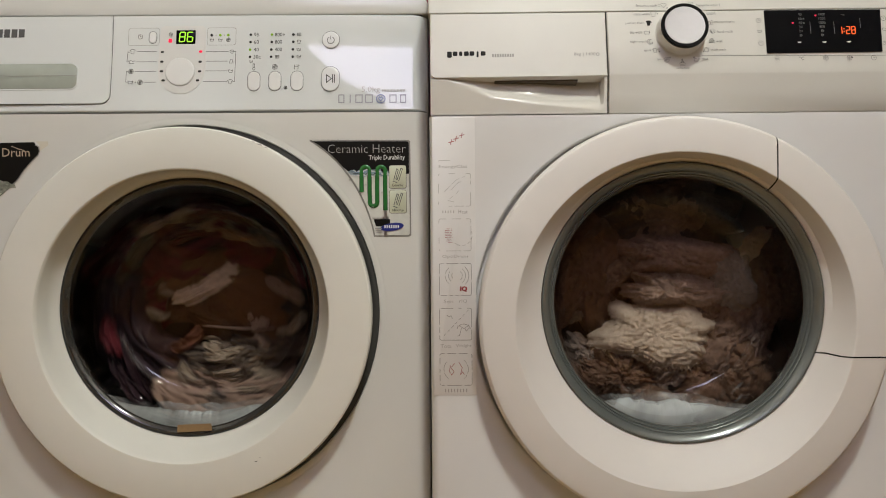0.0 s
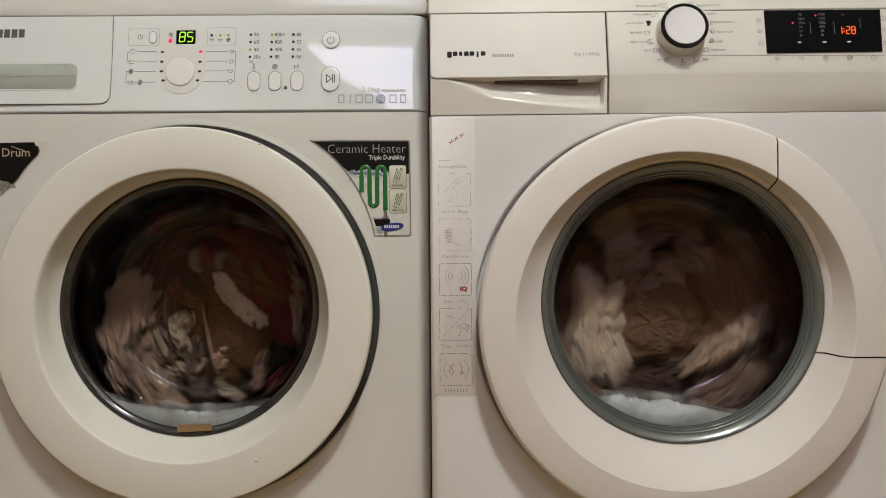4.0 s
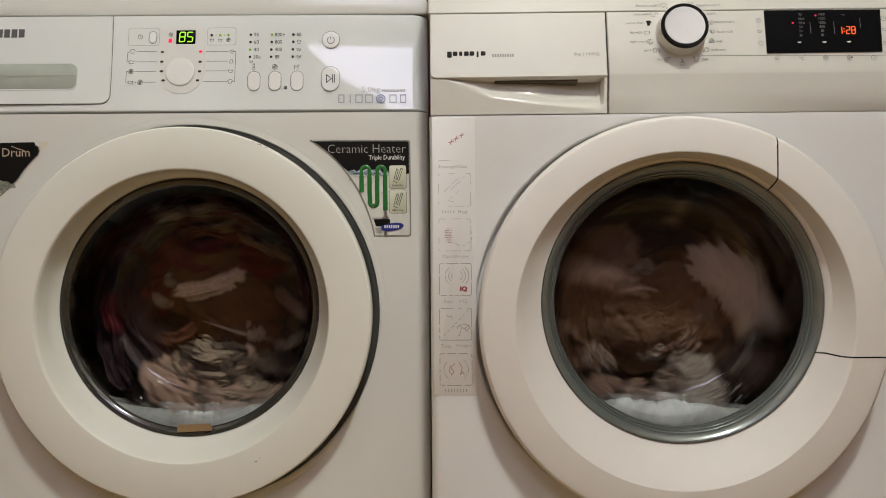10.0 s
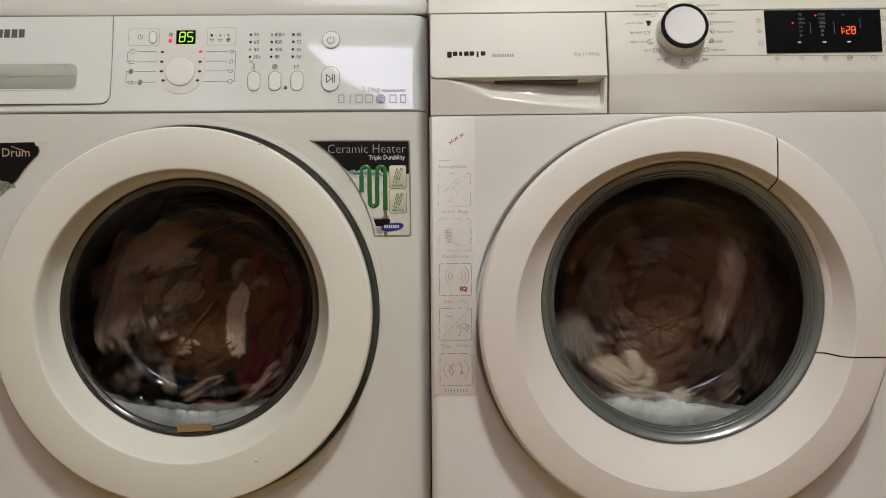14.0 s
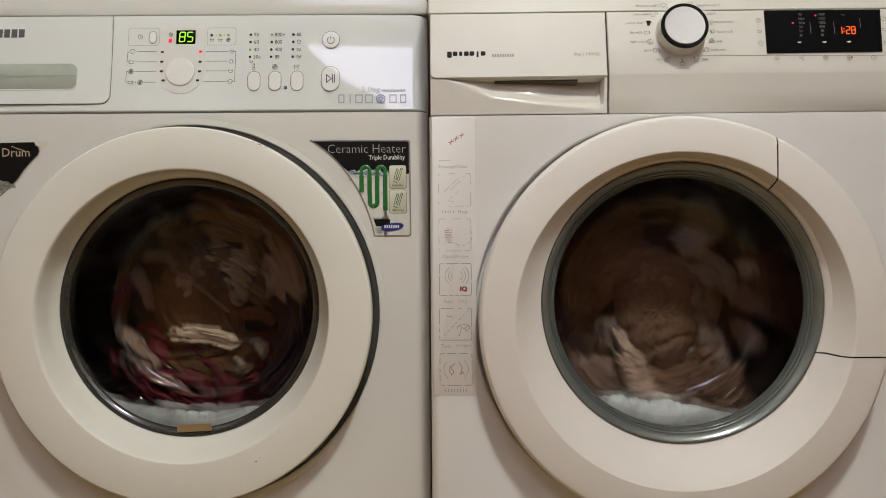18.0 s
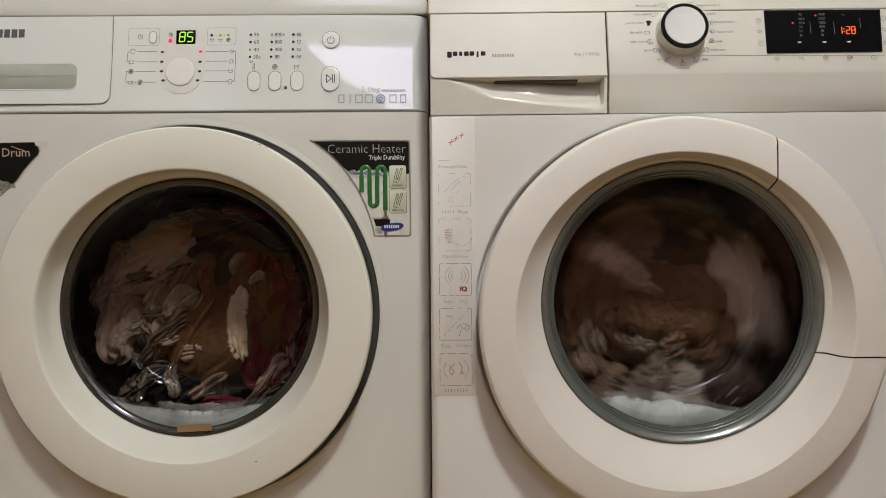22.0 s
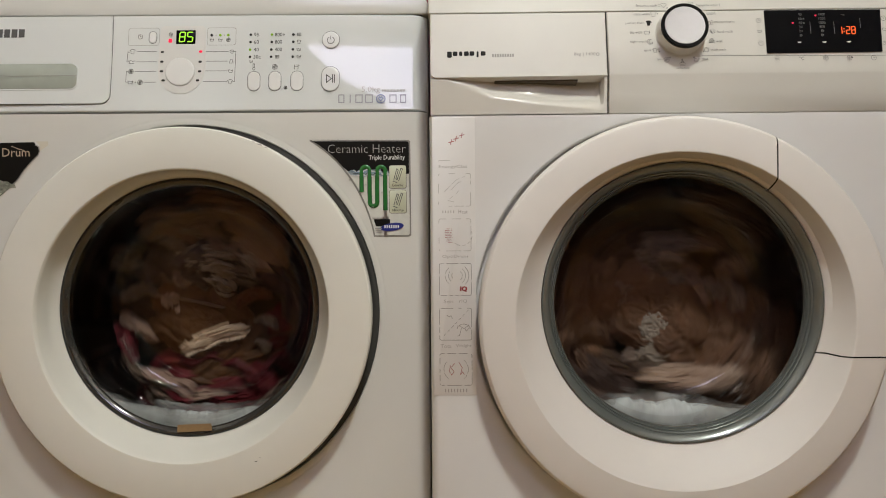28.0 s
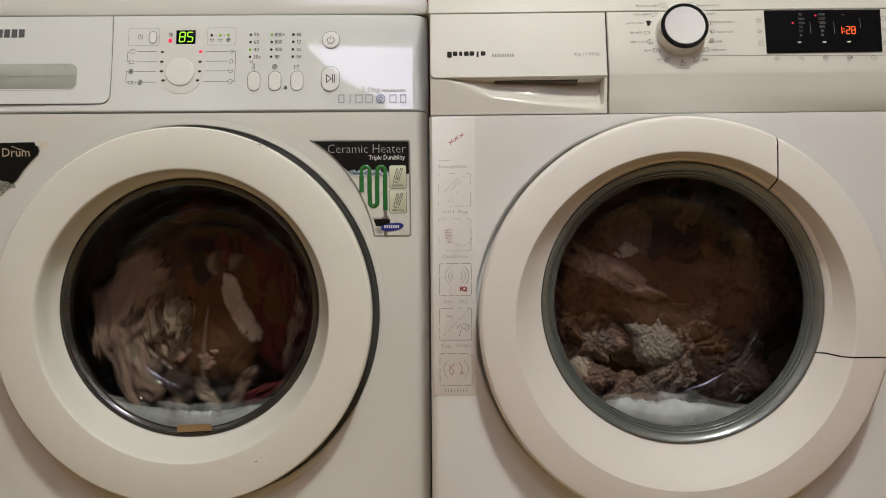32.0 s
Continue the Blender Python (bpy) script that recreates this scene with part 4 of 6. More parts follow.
    part("dial_pointer", box(-0.0012, -0.0212, 0.0268, 0.0012, -0.0196, 0.0292), PANEL_R, dial, "small cream pointer notch in the ring", pose(KU, S, KV, 0, 52, 0), smooth=False)
    for i in range(16):
        a = radians(90 + 22.5 * i)
        part("dial_mark", disc(KU + 0.0380 * math.cos(a), KV + 0.0352 * math.sin(a), 0.0008, 0.0004, 0.0002, S, 10), PRINT, P)
    for words, u0, u1, v in (("favourite wash 2", -0.0441, -0.0147, 0.0805), ("ultra white", -0.0474, -0.0275, 0.0691), ("perfect black", -0.0577, -0.0348, 0.0573),
                                  ("bio wash", -0.0527, -0.0382, 0.0452), ("night wash", -0.0533, -0.0333, 0.0326), ("sport", -0.0366, -0.0283, 0.0208),
                                  ("spin", -0.0214, -0.0152, 0.0095), ("softening", 0.0014, 0.0171, -0.0022), ("rinse", 0.0330, 0.0405, 0.0095), ("quick wash", 0.0444, 0.0626, 0.0210),
                                  ("wool", 0.0517, 0.0592, 0.0325), ("hand wash", 0.0539, 0.0725, 0.0448), ("mix/synthetics", 0.0513, 0.0762, 0.0574), ("cotton", 0.0423, 0.0530, 0.0688),
                                  ("favourite wash 1", 0.0305, 0.0590, 0.0801)):
        lettering(words, u0, v - 0.0016, u1, v + 0.0018, PRINT_MID, P, S - 0.0004)
    def icon(q, u, v, s, mat=PRINT_MID, w=0.00045):
        part("icon", strokes([[(u + a * s, v + b * s) for a, b in l] for l in q], w, S - 0.0004), mat, P, smooth=False)
    SHIRT = [[(-1, 0.5), (-0.4, 0.9), (0.4, 0.9), (1, 0.5), (0.6, 0.1), (0.5, -0.9), (-0.5, -0.9), (-0.6, 0.1), (-1, 0.5)]]
    HEART = [[(0, -0.9), (-0.95, 0.1), (-0.7, 0.8), (-0.1, 0.6), (0, 0.35), (0.1, 0.6), (0.7, 0.8), (0.95, 0.1), (0, -0.9)]]
    BASIN = [[(-1, 0.6), (-0.7, -0.7), (0.7, -0.7), (1, 0.6)], [(-0.9, 0.2), (-0.3, 0.5), (0.3, 0.1), (0.9, 0.3)]]
    SPIRAL = [arc(0, 0, 1), arc(0.05, 0, 0.55, 0, 300), arc(0, 0, 0.2)]
    MOON = [arc(0, 0, 0.95, 60, 300, 12), arc(0.45, 0, 0.8, 100, 260, 10)]
    LINES = [[(-0.9, 0.7), (0.9, 0.7)], [(-0.9, 0), (0.9, 0)], [(-0.9, -0.7), (0.9, -0.7)]]
    CLOCK = [arc(0, 0, 1), [(0, 0.6), (0, 0), (0.5, 0)]]
    FLOWER = [arc(0, 0.45, 0.42), arc(-0.5, -0.35, 0.45, 60, 330), arc(0.5, -0.35, 0.45, -150, 120), [(-0.8, -0.85), (0.8, -0.85)], arc(0, 0.45, 0.15)]
    BALL = [arc(0, 0.1, 0.85), [(-0.6, 0.6), (0.5, -0.5)], [(-0.8, 0.2), (0.2, -0.7)], [(-0.2, 0.9), (0.8, -0.1)], [(0.4, -0.6), (1.0, -0.8)]]
    WATCH = [arc(0, -0.15, 0.8), [(-0.25, 0.85), (0.25, 0.85)], [(0, 0.85), (0, 0.65)], [(0.6, 0.6), (0.8, 0.4)]]
    PALM = [arc(0.1, 0, 0.85), [(-0.9, 0.7), (-0.3, 0.1), (0.3, 0.2), (0.6, -0.3)], [(-1.0, 0.2), (-0.4, -0.4), (0.2, -0.5)]]
    BOTTLES = [[(-0.9, -0.8), (-0.9, 0.0), (-0.5, 0.4), (-0.1, 0.0), (-0.1, -0.8), (-0.9, -0.8)], [(0.1, -0.8), (0.1, 0.5), (0.4, 0.9), (0.8, 0.5), (0.8, -0.8), (0.1, -0.8)]]
    icon(HEART, -0.0099, 0.0806, 0.0036)
    icon(SHIRT, -0.0230, 0.0692, 0.0036)
    part("black_shirt_icon", poly([(-0.0296 + a * 0.0036, 0.0573 + b * 0.0036) for a, b in SHIRT[0][:-1]], S - 0.0004), PRINT_BLACK, P, smooth=False)
    for q, u, v, s in ((BASIN, -0.0322, 0.0450, 0.0034), (MOON, -0.0291, 0.0328, 0.0034), (SHIRT, -0.0235, 0.0212, 0.0030), (SPIRAL, -0.0100, 0.0090, 0.0033), (FLOWER, 0.0090, 0.0047, 0.0036), (BASIN, 0.0264, 0.0089, 0.0032),
                       (WATCH, 0.0393, 0.0218, 0.0033), (BALL, 0.0465, 0.0329, 0.0033), (PALM, 0.0480, 0.0455, 0.0034), (BOTTLES, 0.0467, 0.0572, 0.0032), (HEART, 0.0236, 0.0812, 0.0032),
                       (CLOCK, 0.1054, 0.0590, 0.0028), (BASIN, 0.1057, 0.0448, 0.0026), (CLOCK, 0.1059, 0.0292, 0.0030), (LINES, 0.1242, 0.0092, 0.0026), (SPIRAL, 0.1831, 0.0090, 0.0030), (SPIRAL, 0.2117, 0.0089, 0.0030),
                       (CLOCK, 0.2411, 0.0086, 0.0030), (CLOCK, 0.2576, 0.0598, 0.0030), (BASIN, 0.2579, 0.0458, 0.0028), (LINES, 0.2572, 0.0278, 0.0026)):
        icon(q, u, v, s)
    part("icon_dot", disc(0.2150, 0.0095, 0.0010, 0.0004, 0.0002, S, 10), PRINT_BLACK, P)
    lettering("°C", 0.1512, 0.0066, 0.1566, 0.0110, PRINT, P, S - 0.0004)
    part("trim_line", strokes([[(0.0330, 0.0142), (0.298, 0.0112)]], 0.0006, S - 0.0002), PRINT_SOFT, P, smooth=False)
    disp = part("display", poly([(0.1124, 0.0160), (0.2520, 0.0162), (0.2544, 0.0712), (0.1126, 0.0716)], S - 0.0012, depth=0.0012), DISPLAY, P, "black glass display", smooth=False)
    Y = S - 0.0016
    for words, u, v, w in (("90", 0.1560, 0.0655, 0.0040), ("60", 0.1556, 0.0600, 0.0042), ("40", 0.1556, 0.0546, 0.0042), ("30", 0.1556, 0.0492, 0.0040), ("20", 0.1553, 0.0438, 0.0040),
                           ("1400", 0.1826, 0.0655, 0.0080), ("1200", 0.1824, 0.0600, 0.0080), ("1000", 0.1822, 0.0546, 0.0080), ("800", 0.1818, 0.0492, 0.0064)):
        lettering(words, u - w / 2, v - 0.0017, u + w / 2, v + 0.0017, PRINT_GREY, disp, Y)
    for u, v in ((0.1590, 0.0600), (0.1590, 0.0546)):
        bars(u, v - 0.0010, u + 0.0020, v + 0.0010, 2, PRINT_GREY, disp, Y, "display_bar", 0.6)
    for u, v in ((0.1551, 0.0383), (0.1815, 0.0438), (0.1812, 0.0383)):
        part("display_icon", strokes([arc(u, v, 0.0014, 0, 360, 10), [(u - 0.0013, v), (u + 0.0013, v)]], 0.0006, Y), PRINT_GREY, disp, smooth=False)
    part("display_line", strokes([[(0.1673, 0.0555), (0.1673, 0.0400)], [(0.1962, 0.0555), (0.1962, 0.0400)], [(0.2065, 0.0645), (0.2098, 0.0642)], [(0.2283, 0.0600), (0.2283, 0.0470)]], 0.0006, Y), PRINT_GREY, disp, smooth=False)
    for u in (0.1526, 0.1828, 0.2123):
        part("touch_mark", poly([(u - 0.0026, 0.0299), (u + 0.0026, 0.0299), (u + 0.0014, 0.0283), (u - 0.0014, 0.0283)], Y), PRINT_WHITE, disp, smooth=False)
    for u, v in ((0.1465, 0.0547), (0.1749, 0.0640)):
        part("indicator", disc(u, v, 0.0012, 0.0005, 0.0002, S - 0.0012, 12), LED_RED, disp, "lit red indicator")
    th = 0.0010
    digits = [(0.2053, "bc"), (0.2106, "abged"), (0.2171, "abcdefg")]
    for u, on in digits:
        w, h, v = (0.0043, 0.0094, 0.0396) if on != "bc" else (0.0, 0.0094, 0.0396)
        seg = {"a": (0, h, w, h), "g": (0, h / 2, w, h / 2), "d": (0, 0, w, 0), "f": (0, h / 2, 0, h), "b": (w, h / 2, w, h), "e": (0, 0, 0, h / 2), "c": (w, 0, w, h / 2)}
        for s in on:
            a, b, c, e = seg[s]
            p0 = (u + a + (c - a) * 0.12, v + b + (e - b) * 0.12)
            p1 = (u + c - (c - a) * 0.12, v + e - (e - b) * 0.12)
            part("digit_segment", strokes([[p0, p1]], th, Y), LED_ORANGE, disp, smooth=False)
    for v in (0.0425, 0.0462):
        part("colon_dot", disc(0.2081, v, 0.0007, 0.0005, 0.0002, S - 0.0012, 10), LED_ORANGE, disp)

    # door: frame ring and a lift-out handle segment
    F, G = -0.040, -0.010
    rings = [(DU, DV, 0.2390, 0.014), (DU, DV, 0.2420, 0.008), (DU, DV, 0.2426, F + 0.010), (DU, DV, 0.2415, F + 0.0045), (DU, DV, 0.2385, F + 0.0012), (DU, DV, 0.2345, F), (DU, DV, 0.2000, F), (DU, DV, 0.1988, F + 0.0006),
             (DU + 0.0015, DV + 0.006, 0.1905, F + 0.010), (GU - 0.001, GV - 0.004, 0.1790, G - 0.006), (GU, GV, 0.1712, G), (GU, GV, 0.1705, G + 0.02)]
    def sector(first):
        bm = bmesh.new()
        rows = []
        n = 128 if first else 44
        for cu, cv, r, y in rings:
            g = 0.0009 / r
            hi = math.acos((0.1085 - cu) / r) if r > 0.195 else radians(52.5)
            lo = math.asin((0.3842 - cv) / r) if r > 0.195 else radians(-21.0)
            if 0.174 < r < 0.195:
                q = (0.1988 - r) / (0.1988 - 0.1712)
                hi = math.acos(0.1085 / 0.1988) * (1 - q) + radians(51.8) * q
                lo = math.asin((0.3842 - DV) / 0.1988) * (1 - q) + radians(-21.0) * q
            a0, a1 = (hi + g, lo - g + 2 * math.pi) if first else (lo + g, hi - g)
            rows.append([(cu + r * math.cos(a0 + (a1 - a0) * i / n), y, cv + r * math.sin(a0 + (a1 - a0) * i / n)) for i in range(n + 1)])
        return loft(rows, False, False, bm, loop=False)
    d = part("door", sector(True), DOOR_R, top, "wide round white door frame", angle=17)
    part("door_handle", sector(False), DOOR_R, d, "door handle segment set into the frame", angle=17)
    part("handle_gap", porthole([(DU, DV, 0.2375, 0.012), (DU, DV, 0.2375, F + 0.012), (DU, DV, 0.2000, F + 0.006), (GU, GV - 0.004, 0.1815, G - 0.004), (GU, GV, 0.1725, G + 0.004)]), SEAM, d, "dark joint between frame and handle")
    part("glass_edge", porthole([(GU, GV, r, G + y) for r, y in ((0.1706, 0.001), (0.1698, -0.0018), (0.1686, -0.0020), (0.1668, -0.0010), (0.1610, 0.0032), (0.1600, 0.0062), (0.1592, 0.0056), (0.1578, 0.0068), (0.1572, 0.0098), (0.1563, 0.0092), (0.1552, 0.0104), (0.1546, 0.0142), (0.1539, 0.0140), (0.1532, 0.018))]), GLASS_RIM, d, "thick glass edge of the porthole")
    bowl(d, GU, GV, [(0, 0, 0.1534, G + 0.018)] + dish(0.1526, G + 0.020, 0.078, ((0.102, 0.0005, 0.0020), (0.1370, 0.0005, 0.0016))), GLASS_R, "deep clear glass porthole bowl")
    part("gasket", porthole([(GU, GV, 0.199, 0.030), (GU, GV, 0.183, 0.012), (GU, GV, 0.180, 0.020), (GU, GV, 0.190, 0.045), (GU, GV, 0.187, 0.062), (GU, GV, 0.196, 0.080), (GU, GV, 0.215, 0.092), (GU, GV, 0.244, 0.112), (GU, GV, 0.249, 0.126)]), GASKET, top, "grey rubber door gasket")
    part("tub", loft([ring(GU, GV - DROP, 0.215, 0.112), ring(GU, GV - DROP, 0.268, 0.118), ring(GU, GV - DROP, 0.268, 0.50), ring(GU, GV - DROP, 0.02, 0.505)], False, True), SEAM, top, "dark tub around the drum")
    dr = drum(top, GU, GV - DROP, 0.122, 0.49, 0.25, STEEL)

    # worn strip of feature pictures
    st = part("feature_sticker", plate(-0.2975, 0.3350, -0.2450, 0.6770, 0.001, 0.0004, 0.0001), FILM, top, "clear film strip with worn feature pictures")
    Z = -0.0008
    part("rating_mark", strokes([l for u, v in ((-0.2740, 0.6465), (-0.2680, 0.6505), (-0.2610, 0.6545)) for l in ([(u - 0.003, v - 0.0008), (u + 0.003, v + 0.0008)], [(u - 0.0006, v - 0.003), (u + 0.0006, v + 0.003)])], 0.0008, Z), PRINT_RED, st, smooth=False)
    rnd = random.Random(4)
    def worn(path, keep, w=0.0008, mat=PRINT_FAINT):
        """A printed line with pieces rubbed away."""
        lines = []
        for (a, b), (c, d2) in zip(path, path[1:]):
            k = max(int(math.hypot(c - a, d2 - b) / 0.0035), 1)
            for i in range(k):
                if rnd.random() < keep:
                    lines.append([(a + (c - a) * i / k, b + (d2 - b) * i / k), (a + (c - a) * (i + 1) / k, b + (d2 - b) * (i + 1) / k)])
        return lines
    frames = [[[(-0.2895, 0.6235), (-0.2760, 0.6240)]]]
    for v0, v1, keep in ((0.5675, 0.6075, 0.5), (0.5126, 0.5519, 0.55), (0.4578, 0.4970, 0.85), (0.4029, 0.4420, 0.92), (0.3473, 0.3864, 0.75)):
        f = rrect(-0.2898, v0, -0.2505, v1, 0.002, 0, 2)
        frames.append(worn(f + f[:1], keep))
    for k, q in enumerate(frames):
        part("picture_frame", strokes(q, 0.00065, Z), PRINT_SOFT if k > 2 else PRINT_FAINT, st, smooth=False)
    pictures = []
    lines = worn([(-0.283, 0.585), (-0.268, 0.600), (-0.258, 0.604), (-0.255, 0.599), (-0.268, 0.583), (-0.276, 0.577)], 0.6) + worn([(-0.270, 0.592), (-0.262, 0.600)], 0.8) + worn([(-0.2805, 0.5815), (-0.266, 0.5965), (-0.2585, 0.5985)], 0.55) + worn([(-0.2785, 0.5745), (-0.2715, 0.5730)], 0.7)
    pictures.append(lines)
    lines = worn(arc(-0.262, 0.532, 0.013, 20, -130, 10), 0.45)
    pictures.append(lines)
    lines = []
    for r in (0.0045, 0.0085, 0.0125):
        lines += worn(arc(-0.2700, 0.4820, r, 130, 230, 8), 0.9) + worn(arc(-0.2680, 0.4820, r + 0.002, -50, 50, 8), 0.9)
    pictures.append(lines)
    lines = [[(-0.2845 + 0.0046 * i, 0.4085 + 0.0048 * i), (-0.2820 + 0.0046 * i, 0.4111 + 0.0048 * i)] for i in range(7)]
    lines += worn([(-0.284, 0.430), (-0.281, 0.4335), (-0.278, 0.4315), (-0.276, 0.4330), (-0.274, 0.4295)], 0.9) + worn([(-0.281, 0.429), (-0.281, 0.4225), (-0.2755, 0.4225)], 0.9)
    umbrella = arc(-0.2605, 0.4160, 0.0085, 155, 5, 8, 0.0065)
    lines += [umbrella, umbrella[:1] + arc(-0.2655, 0.4180, 0.0025, 200, 20, 4) + [(-0.2595, 0.4170), (-0.2540, 0.4215)], [(-0.2630, 0.4175), (-0.2655, 0.4085), (-0.2680, 0.4080)], [(-0.2590, 0.4165), (-0.2570, 0.4140), (-0.2530, 0.4180)]]
    pictures.append(lines)
    lines = worn(arc(-0.2705, 0.367, 0.0145, 130, 230, 10), 0.9) + worn(arc(-0.2695, 0.367, 0.0145, -50, 50, 10), 0.9)
    pictures.append(lines)
    for k, q in enumerate(pictures):
        part("picture_lines", strokes(q, 0.00055, Z), PRINT_SOFT if k > 1 else PRINT_FAINT, st, smooth=False)
    lines = [[(-0.2765, 0.3720), (-0.2785, 0.3650), (-0.2755, 0.3600), (-0.2725, 0.3640), (-0.2765, 0.3690), (-0.272, 0.374)], [(-0.2665, 0.3755), (-0.2625, 0.3690), (-0.2650, 0.3600), (-0.2620, 0.3640), (-0.2600, 0.3600)]]
    part("drop_picture", strokes(lines, 0.0006, Z), PRINT_RED, st, smooth=False)
    dots = bmesh.new()
    for i in range(7):
        for j in range(9):
            u, v = -0.2825 + 0.0013 * i + 0.0005 * (j % 2), 0.5225 + 0.0021 * j
            if (u + 0.268) ** 2 + (v - 0.533) ** 2 < 0.0155 ** 2 and rnd.random() < 0.9:
                poly([(u, v), (u + 0.0007, v), (u + 0.0007, v + 0.0007), (u, v + 0.0007)], Z, dots)
    part("dot_picture", dots, PRINT_RED, st, smooth=False)
    lettering("IQ", -0.2645, 0.4622, -0.2555, 0.4690, PRINT_RED, st, Z, bold=0.05)
    for words, u0, u1, v in (("EnergyClas", -0.2895, -0.2545, 0.6158), ("OptiDrum", -0.2860, -0.2545, 0.5053), ("Sen", -0.2845, -0.2730, 0.4505), ("rIQ", -0.2655, -0.2560, 0.4505), ("Tota", -0.2890, -0.2755, 0.3955),
                             ("Weight", -0.2700, -0.2510, 0.3955), ("Heat", -0.2660, -0.2545, 0.5606)):
        lettering(words, u0, v - 0.0022, u1, v + 0.0024, PRINT_FAINT, st, Z)
    bars(-0.2855, 0.5590, -0.2690, 0.5622, 5, PRINT_FAINT, st, Z, "caption_bar", 0.35)
    bars(-0.2840, 0.3388, -0.2545, 0.3430, 8, PRINT_FAINT, st, Z, "caption_bar", 0.4)
    return top, dr, (GU, GV - DROP)


left_machine, left_drum, LAST_SEGMENT, LEFT_AXIS = build_left()
right_machine, right_drum, RIGHT_AXIS = build_right()


# ---- foam behind the glass ----
def foam(a0, a1, low, thick, y0, y1, label, seed):
    """A crescent of soap foam lying in the lower rim of the porthole between two angles, thick at its middle, with a thin wet film above it."""
    def body(more, spread, y0, y1):
        n, m = 220, 12
        rows = []
        for i in range(n + 1):
            s = -1 + 2 * i / n
            a = radians((a0 + a1) / 2 + (a1 - a0) / 2 * s * spread)
            high = thick * (1 - abs(s) ** 2.4) * (1 + 0.16 * noise.noise((s * 3.0, seed, more * 90)) + 0.07 * noise.noise((s * 9.0, seed, 3))) + more * (1 - s * s) + (0.0022 * noise.noise((s * 20, seed, 6)) + 0.0008 * noise.noise((s * 60, seed, 8))) * (1 - s * s) + 0.0015
            row = []
            for j in range(m):
                q = 2 * math.pi * j / m
                r = low - high / 2 - high / 2 * math.sin(q)
                row.append((r * math.cos(a), (y0 + y1) / 2 + (y1 - y0) / 2 * math.cos(q) * (1 - 0.7 * abs(s) ** 4), r * math.sin(a)))
            rows.append(row)
        return loft(rows, True, True)
    ob = tagged(part("soap_foam", body(0.0, 1.0, y0, y1), FOAM, None, label), category="foam")
    part("thin_foam", body(0.010, 1.06, y0 + 0.006, y1 + 0.004), FOAM_THIN, ob, "thin see-through soap film")
    return ob


left_foam = foam(226, 316, 0.184, 0.034, 0.050, 0.076, "white soap foam lying in the lower porthole rim", 2)
right_foam = foam(228, 306, 0.179, 0.045, 0.046, 0.072, "white soap foam lying in the lower porthole rim", 5)

for line in ([(0.066, -0.124), (0.071, -0.119)], [(0.078, -0.121), (0.087, -0.112), (0.092, -0.108)], [(0.084, -0.131), (0.092, -0.123)], [(0.098, -0.114), (0.101, -0.109)]):
    part("foam_streak", strokes([line], 0.0026, 0.047), FOAM_THIN, right_foam, "thin foam streak on the glass", smooth=False)

